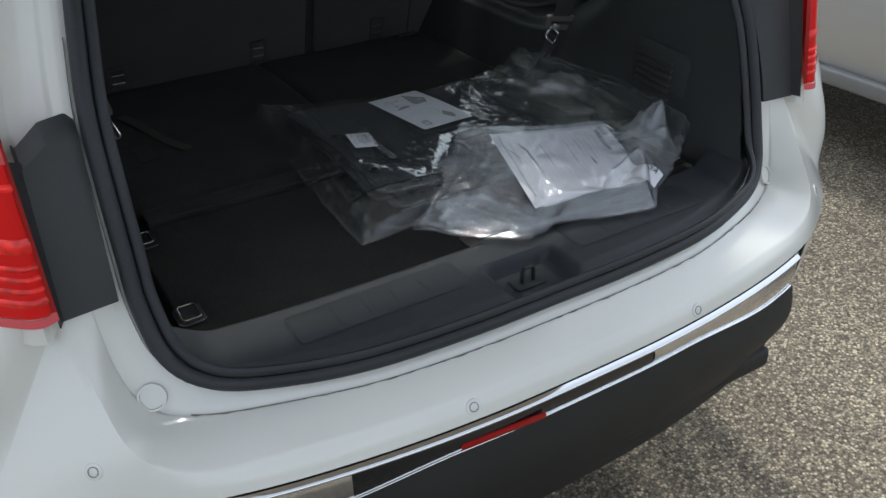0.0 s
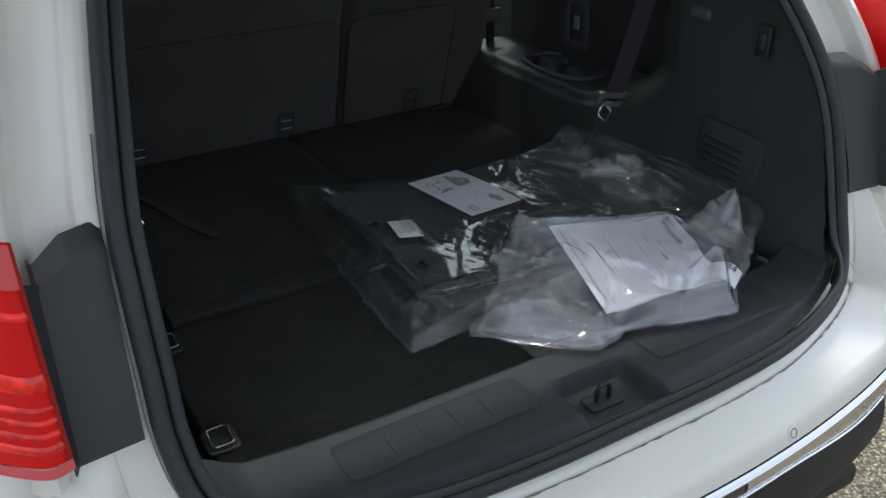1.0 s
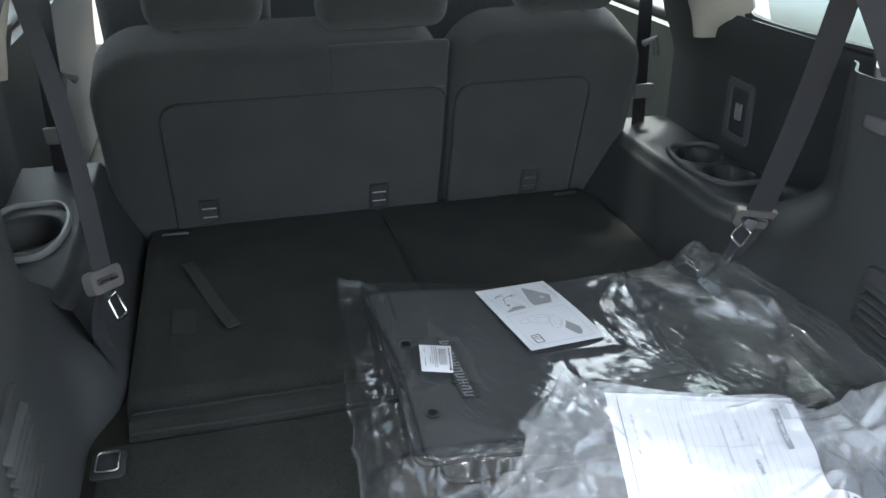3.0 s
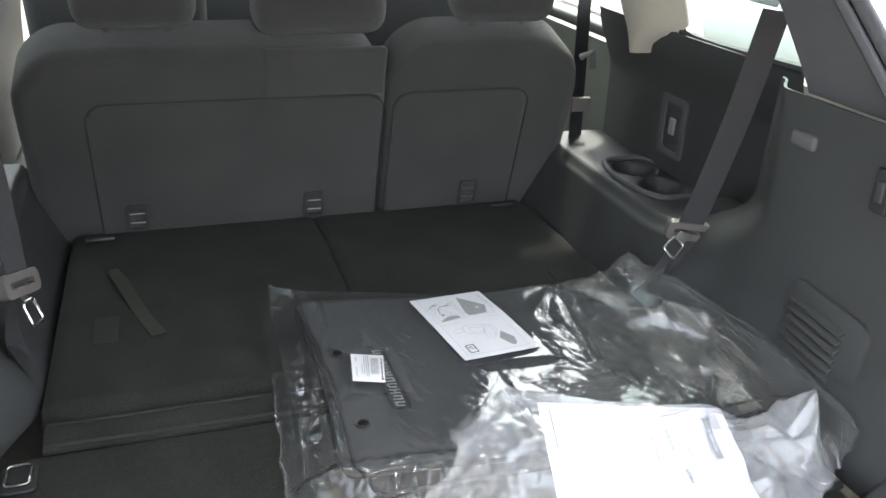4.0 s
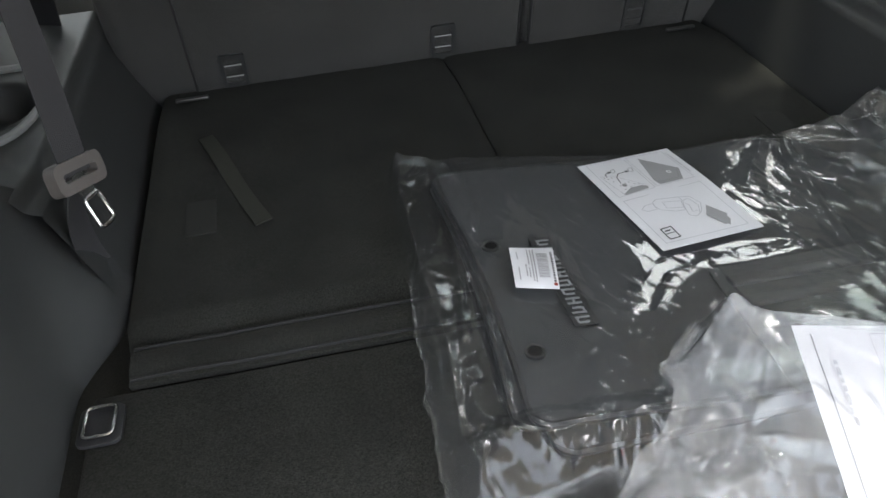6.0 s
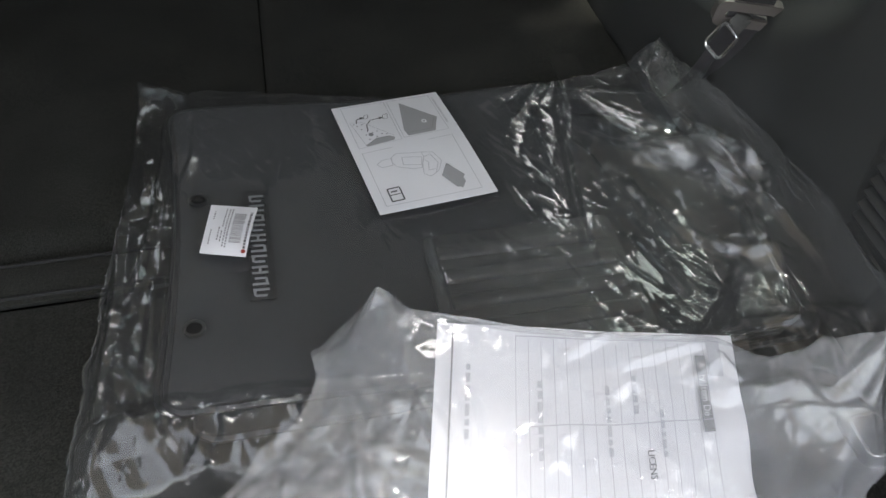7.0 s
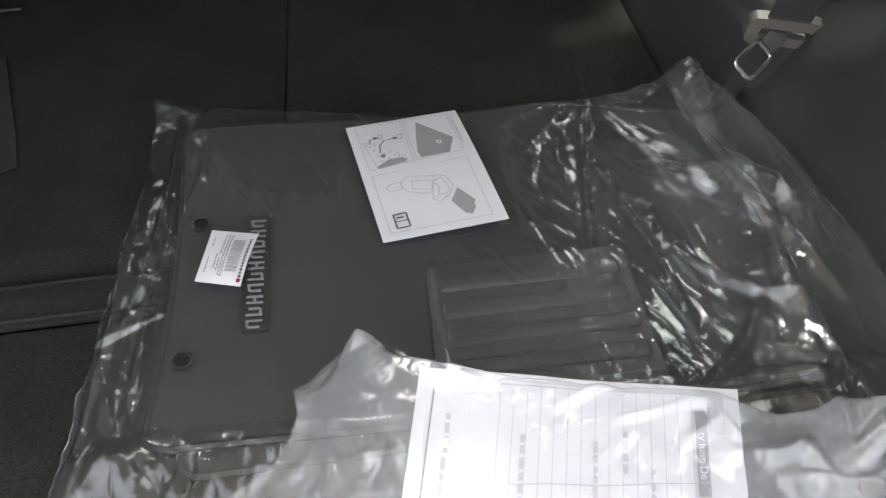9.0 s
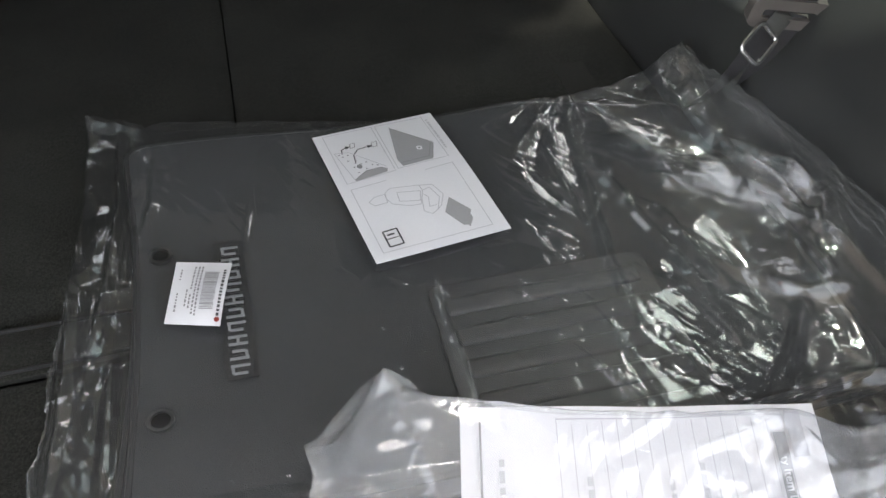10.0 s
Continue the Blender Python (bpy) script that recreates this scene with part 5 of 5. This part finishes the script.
# a line drawing of a seat
for pts in (((0.608, 0.154), (0.58, 0.209), (0.581, 0.288), (0.641, 0.279), (0.641, 0.185), (0.608, 0.154)), ((0.573, 0.295), (0.549, 0.346), (0.581, 0.555), (0.623, 0.558), (0.711, 0.496), (0.704, 0.419), (0.661, 0.305), (0.615, 0.283), (0.573, 0.295)),
            ((0.591, 0.377), (0.621, 0.542), (0.686, 0.505), (0.656, 0.362), (0.591, 0.377)), ((0.623, 0.558), (0.612, 0.618), (0.695, 0.647), (0.773, 0.587), (0.792, 0.533), (0.761, 0.488), (0.679, 0.52), (0.623, 0.558)),
            ((0.581, 0.555), (0.598, 0.648), (0.682, 0.684), (0.753, 0.626), (0.773, 0.587)), ((0.648, 0.549), (0.677, 0.572), (0.742, 0.542), (0.741, 0.599))):
    stroke(at, pts, 0.0022, leaf, FAINTINK)
mark("printed_mat", at, ((0.711, 0.709), (0.827, 0.809), (0.849, 0.787), (0.882, 0.787), (0.93, 0.734), (0.916, 0.727), (0.912, 0.696), (0.803, 0.622)), MIDINK, leaf)
stroke(at, ((0.823, 0.139), (0.821, 0.243), (0.924, 0.241), (0.926, 0.138), (0.823, 0.139)), 0.0042, leaf, INK), stroke(at, ((0.876, 0.139), (0.874, 0.243)), 0.003, leaf, INK), stroke(at, ((0.85, 0.159), (0.849, 0.212)), 0.0055, leaf, INK)
for k in range(13):
    stroke(at, ((0.063 + 0.0225 * k, 0.925), (0.063 + 0.0225 * k + (0.017 if k % 4 else 0.01), 0.926)), 0.0065, leaf, FAINTINK, "printed_writing")

tag, at = card("barcode_label", ((-0.058, 0.568, 0.887), (-0.07, 0.496, 0.8875), (-0.025, 0.484, 0.8845), (-0.01, 0.558, 0.883)),
               "small white barcode label stuck on the mat bag", "label")
random.seed(5)
v = 0.55
u = 0.2
while u < 0.8:
    w = random.choice((0.006, 0.01, 0.014))
    mark("barcode_bar", at, ((u, 0.58), (u + w, 0.58), (u + w, 0.83), (u, 0.83)), GREYINK, tag)
    u += w + random.choice((0.008, 0.012))
for k, (v, a, b) in enumerate(((0.9, 0.15, 0.85), (0.5, 0.1, 0.9), (0.44, 0.1, 0.86), (0.37, 0.1, 0.5), (0.37, 0.58, 0.8), (0.3, 0.5, 0.74), (0.13, 0.15, 0.33), (0.13, 0.55, 0.8))):
    u = a
    while u < b:
        w = random.uniform(0.02, 0.05)
        mark("printed_writing", at, ((u, v), (u + w, v), (u + w, v + (0.05 if k == 0 else 0.03)), (u, v + (0.05 if k == 0 else 0.03))), GREYINK if k else INK, tag)
        u += w + 0.018
mark("red_dot", at, [(0.93 + 0.035 * math.cos(a * 0.628), 0.93 + 0.05 * math.sin(a * 0.628)) for a in range(10)], REDDOT, tag, 0.0016)

# ---------------------------------------------------------------- bag of papers
def paper_level(x, y):
    """Level of the bundle of papers inside the bag."""
    k = (y - 0.04) / 0.28
    return 0.87 + 0.054 * min(max(k, 0), 1) + 0.008 * math.sin(9 * x + 1)


POUCH_FOLDS = [(((0.098, 0.4), (0.119, 0.356), (0.148, 0.348)), 0.01, 0.012), (((0.032, 0.343), (0.09, 0.348), (0.143, 0.345)), 0.011, 0.012), (((0.035, 0.343), (0.076, 0.255), (0.107, 0.247)), 0.01, 0.013), (((0.107, 0.253), (0.13, 0.192)), 0.01, 0.011),
               (((0.009, 0.27), (-0.003, 0.202)), 0.009, 0.01), (((0.061, 0.288), (0.055, 0.198), (0.07, 0.1)), 0.009, 0.01), (((0.121, 0.184), (0.046, 0.247)), 0.009, 0.01), (((0.233, 0.265), (0.307, 0.294), (0.352, 0.285)), 0.008, 0.007),
               (((0.277, 0.251), (0.361, 0.262)), 0.006, 0.006), (((0.35, 0.215), (0.422, 0.22), (0.443, 0.166)), 0.01, 0.011), (((0.382, 0.218), (0.366, 0.245), (0.326, 0.227)), 0.008, 0.008), (((0.458, 0.272), (0.446, 0.199), (0.506, 0.215)), 0.011, 0.013),
               (((0.509, 0.246), (0.461, 0.169)), 0.01, 0.011), (((0.416, 0.201), (0.483, 0.159)), 0.01, 0.011), (((0.08, 0.08), (0.14, 0.16), (0.15, 0.24)), 0.01, 0.012), (((0.2, 0.05), (0.27, 0.1), (0.36, 0.12)), 0.01, 0.012), (((-0.09, 0.19), (0.02, 0.15), (0.08, 0.06)), 0.01, 0.012)]

U, V, PX, PY = patch(((0.05, 0.06), (-0.03, 0.125), (-0.105, 0.2), (-0.035, 0.262), (0.036, 0.322), (0.028, 0.348), (0.098, 0.404)), ((0.31, 0.022), (0.372, 0.088), (0.445, 0.118), (0.5, 0.162), (0.52, 0.21)),
                     ((0.05, 0.06), (0.11, 0.075), (0.17, 0.062), (0.24, 0.034), (0.31, 0.022)), ((0.098, 0.404), (0.15, 0.35), (0.24, 0.318), (0.33, 0.3), (0.42, 0.282), (0.48, 0.26), (0.52, 0.21)), 400, 300)
RIM = np.minimum(np.minimum(U, 1 - U), np.minimum(V, 1 - V))
EDGE = step(0.0, 0.1, RIM)
PX, PY = PX + (1 - EDGE) * 0.016 * (facets(PX, PY, 0.05, 65) - 0.5), PY + (1 - EDGE) * 0.016 * (facets(PX, PY, 0.05, 66) - 0.5)
REST = np.maximum(stack_level(PX, PY)[0] + 0.006, 0.85)
ON_PAPER = step(0.07, 0.13, PX + 0.2 * (PY - 0.2)) * step(0.42, 0.36, PX)
LEVEL = 0.874 + 0.054 * np.clip((PY - 0.04) / 0.28, 0, 1) + 0.008 * np.sin(9 * PX + 1)
BUNDLE = np.maximum(REST, LEVEL * ON_PAPER + (REST + 0.012) * (1 - ON_PAPER))
CALM = 1 - 0.8 * ON_PAPER
PB = CALM * (0.03 * facets(PX, PY, 0.1, 61, 35, 1.4) + 0.018 * facets(PX, PY, 0.05, 62, -20, 1.6) + 0.006 * facets(PX, PY, 0.02, 63, 50, 1.8))
PB += ON_PAPER * (0.008 * facets(PX, PY, 0.07, 64, -35, 1.6) + 0.002 * facets(PX, PY, 0.02, 67, 20, 2))
CREASES = np.zeros_like(PX)
for keys, width, height in POUCH_FOLDS:
    CREASES = np.maximum(CREASES, ridge(PX, PY, keys, width, height))
PB += CREASES * (1 - 0.4 * ON_PAPER) + 0.003 * CALM * blisters(PX, PY, 50, 0.03, 0.007, 68, 0.3)
PB += 0.03 * np.exp(-(((PX - 0.105) / 0.04) ** 2 + ((PY - 0.385) / 0.03) ** 2)) + 0.03 * np.exp(-(((PX - 0.345) / 0.05) ** 2 + ((PY - 0.1) / 0.045) ** 2)) + 0.07 * np.exp(-(((PX - 0.51) / 0.065) ** 2 + ((PY - 0.215) / 0.05) ** 2))
PZ = REST + (BUNDLE - REST) * EDGE + PB * np.maximum(EDGE, 0.2) + 0.003

pouch_bag = thing("document_bag", (0.24, 0.2, 0.85), "milky crumpled plastic bag with papers in it", "plastic bag")
film_mesh("film", PX, PY, PZ, FILM_MILKY, pouch_bag)
film_mesh("under_film", PX[::4, ::4], PY[::4, ::4], (REST + 0.001 + 0.25 * PB * EDGE)[::4, ::4], FILM_MILKY, pouch_bag)

docs = thing("document_sheet", (0.24, 0.19, 0.88), "white printed form sheets folded inside the plastic bag", "paper sheet")


def doc_point(u, v, up=0.0):
    """u along the far edge, v from the far edge to the near edge."""
    a, b = Vector((0.14, 0.324)), Vector((0.393, 0.277))
    near = Vector((-0.056, -0.228))
    q = a.lerp(b, u) + near * v * (1 - 0.22 * u)
    z = paper_level(q.x, q.y) - 0.002 + 0.004 * noise.noise(Vector((u * 3, v * 3, 8))) + 0.012 * u * v * (noise.noise(Vector((q.x * 22, q.y * 22, 4))) - 0.3) + up
    return Vector((q.x, q.y, z))


part("paper", sheet(lambda u, v: doc_point(u, v), 40, 36, 0.0006), PAPER, docs)
part("second_sheet", sheet(lambda u, v: doc_point(0.04 + 0.9 * u, 0.06 + 0.9 * v, -0.007 + 0.008 * u * v) + Vector((0.01, -0.008, 0)), 30, 30, 0.0006), PAPER, docs)


def doc_mark(u0, u1, v0, v1, ink, name="printed_line"):
    n = 8
    part(name, sheet(lambda u, v: doc_point(u0 + (u1 - u0) * u, v0 + (v1 - v0) * v, 0.0022), n if u1 - u0 > 0.03 else 1, n if v1 - v0 > 0.03 else 1), ink, docs, smooth=False)


doc_mark(0.05, 0.056, 0.05, 0.9, GREYINK)
for k in range(16):
    doc_mark(0.26 + 0.042 * k, 0.2625 + 0.042 * k, 0.05 + 0.02 * math.sin(k), 0.85, FAINTINK)
doc_mark(0.26, 0.9, 0.045, 0.05, FAINTINK), doc_mark(0.26, 0.9, 0.42, 0.425, FAINTINK)
doc_mark(0.86, 0.895, 0.12, 0.48, GREYINK, "printed_heading"), doc_mark(0.905, 0.95, 0.04, 0.22, FAINTINK, "printed_heading")
random.seed(8)
for u in (0.1, 0.33, 0.55, 0.64, 0.72):
    v = random.uniform(0.1, 0.4)
    for k in range(random.randint(4, 7)):
        w = random.uniform(0.02, 0.045)
        doc_mark(u, u + 0.014, v, v + w, FAINTINK, "printed_writing")
        v += w + 0.012
# A rolled paper collar with a printed number near the open end.
roll = part("paper_roll", sheet(lambda u, v: Vector((0.316 + 0.052 * v + 0.018 * math.cos(2.6 * u + 0.3), 0.085 + 0.03 * v + 0.025 * (u - 0.5) * 2, 0.861 + 0.026 * math.sin(0.35 + 2.4 * u))), 20, 12, 0.0006), PAPER, docs, "curled white paper collar")


def printed(text, size, at, parent, ink, name="printed_word"):
    """Words from the built-in font, laid as thin geometry at a pose."""
    curve = bpy.data.curves.new(name, "FONT")
    curve.body, curve.size, curve.extrude, curve.align_x, curve.align_y = text, size, 0.0002, "CENTER", "CENTER"
    scrap = bpy.data.objects.new(name, curve)
    me = bpy.data.meshes.new_from_object(scrap)
    bpy.data.objects.remove(scrap)
    own = bmesh.new()
    own.from_mesh(me)
    bpy.data.meshes.remove(me)
    bmesh.ops.transform(own, matrix=at, verts=own.verts)
    return part(name, own, ink, parent, smooth=False)


def doc_pose(u, v):
    o, du, dv = doc_point(u, v, 0.0032), doc_point(u + 0.03, v), doc_point(u, v + 0.03)
    x = (dv - doc_point(u, v)).normalized()
    y = (du - doc_point(u, v)).normalized()
    z = x.cross(y)
    m = Matrix((x.to_4d(), y.to_4d(), z.to_4d(), (0, 0, 0, 1))).transposed()
    m = Matrix([[x.x, y.x, z.x, o.x], [x.y, y.y, z.y, o.y], [x.z, y.z, z.z, o.z], [0, 0, 0, 1]])
    return m


printed("Qty Item Des", 0.0086, doc_pose(0.8775, 0.3), docs, PAPER)
printed("LICENS", 0.008, doc_pose(0.68, 0.6), docs, INK)
m = Matrix.Translation((0.362, 0.096, 0.8845)) @ pose(0, 0, 0, 25, 4, -62)
printed("34", 0.021, m, docs, INK, "printed_number")


# ---------------------------------------------------------------- the neighbouring parked car
def parked_car(x, y):
    c = thing("car", (x, y, 0), "silver-grey parked car beside the white one", "car")
    keys = [(0.0, 0.345), (-0.03, 0.44), (-0.05, 0.6), (-0.045, 0.8), (0.0, 0.95), (0.1, 1.0)]
    side = lambda u, v: Vector((x + smooth_keys([(a, b, 0) for a, b in keys], v).x, y - 2.4 + 4.8 * u, smooth_keys([(a, b, 0) for a, b in keys], v).y))
    part("side_panel", sheet(side, 30, 20, 0.02), SILVER, c, angle=60)
    part("far_side_panel", sheet(lambda u, v: Vector((2 * x + 1.75 - side(u, v).x, side(u, v).y, side(u, v).z)), 30, 12, 0.02), SILVER, c, angle=60)
    part("sill_strip", box((0.05, 2.7, 0.07), (x - 0.03, y, 0.34), 0.015), SATIN, c, "pale sill strip")
    part("underbody", box((1.5, 4.2, 0.12), (x + 0.88, y, 0.3), 0.03), RUBBER, c)
    part("bonnet", box((1.6, 1.2, 0.1), (x + 0.87, y - 1.85, 0.95), 0.04), SILVER, c)
    part("boot_lid", box((1.6, 0.9, 0.1), (x + 0.87, y + 1.95, 0.97), 0.04), SILVER, c)
    part("roof", sheet(lambda u, v: Vector((x + 0.3 + 1.15 * u, y - 0.9 + 2.0 * v, 1.42 + 0.05 * math.sin(math.pi * v))), 8, 10, 0.03), SILVER, c, angle=60)
    for s in (0, 1):
        part("side_window", sheet(lambda u, v: Vector((x + 0.1 + (0.2 * v if s == 0 else 1.55 - 0.2 * v), y - 1.25 + 2.7 * u + (0.35 * v * (1 - 2 * u)), 0.98 + 0.45 * v)), 6, 4), GLASS, c, "tinted side window")
    for k in (-1, 0, 1):
        part("window_pillar", box((0.05, 0.08, 0.5), (x + 0.2, y + 1.0 * k, 1.2), 0.015, pose(0, 0, 0, 0, 22)), SILVER, c)
    for s in (0.1, 1.65):
        for dy in (-1.45, 1.45):
            ring = [(0.33 * math.cos(2 * math.pi * k / 32), 0.33 * math.sin(2 * math.pi * k / 32)) for k in range(32)]
            w = part("wheel", slab(ring, Matrix.Translation((x + s - (0.11 if s < 1 else -0.11), y + dy, 0.33)) @ Euler((0, radians(90 if s < 1 else -90), 0)).to_matrix().to_4x4(), 0.2, 0.04), RUBBER, c)
            part("rim", slab([(0.66 * a, 0.66 * b) for a, b in ring], Matrix.Translation((x + s - (0.1 if s < 1 else -0.1), y + dy, 0.33)) @ Euler((0, radians(-90 if s < 1 else 90), 0)).to_matrix().to_4x4(), 0.02, 0.006), SATIN, w)
    return c


parked_car(2.42, 1.9)
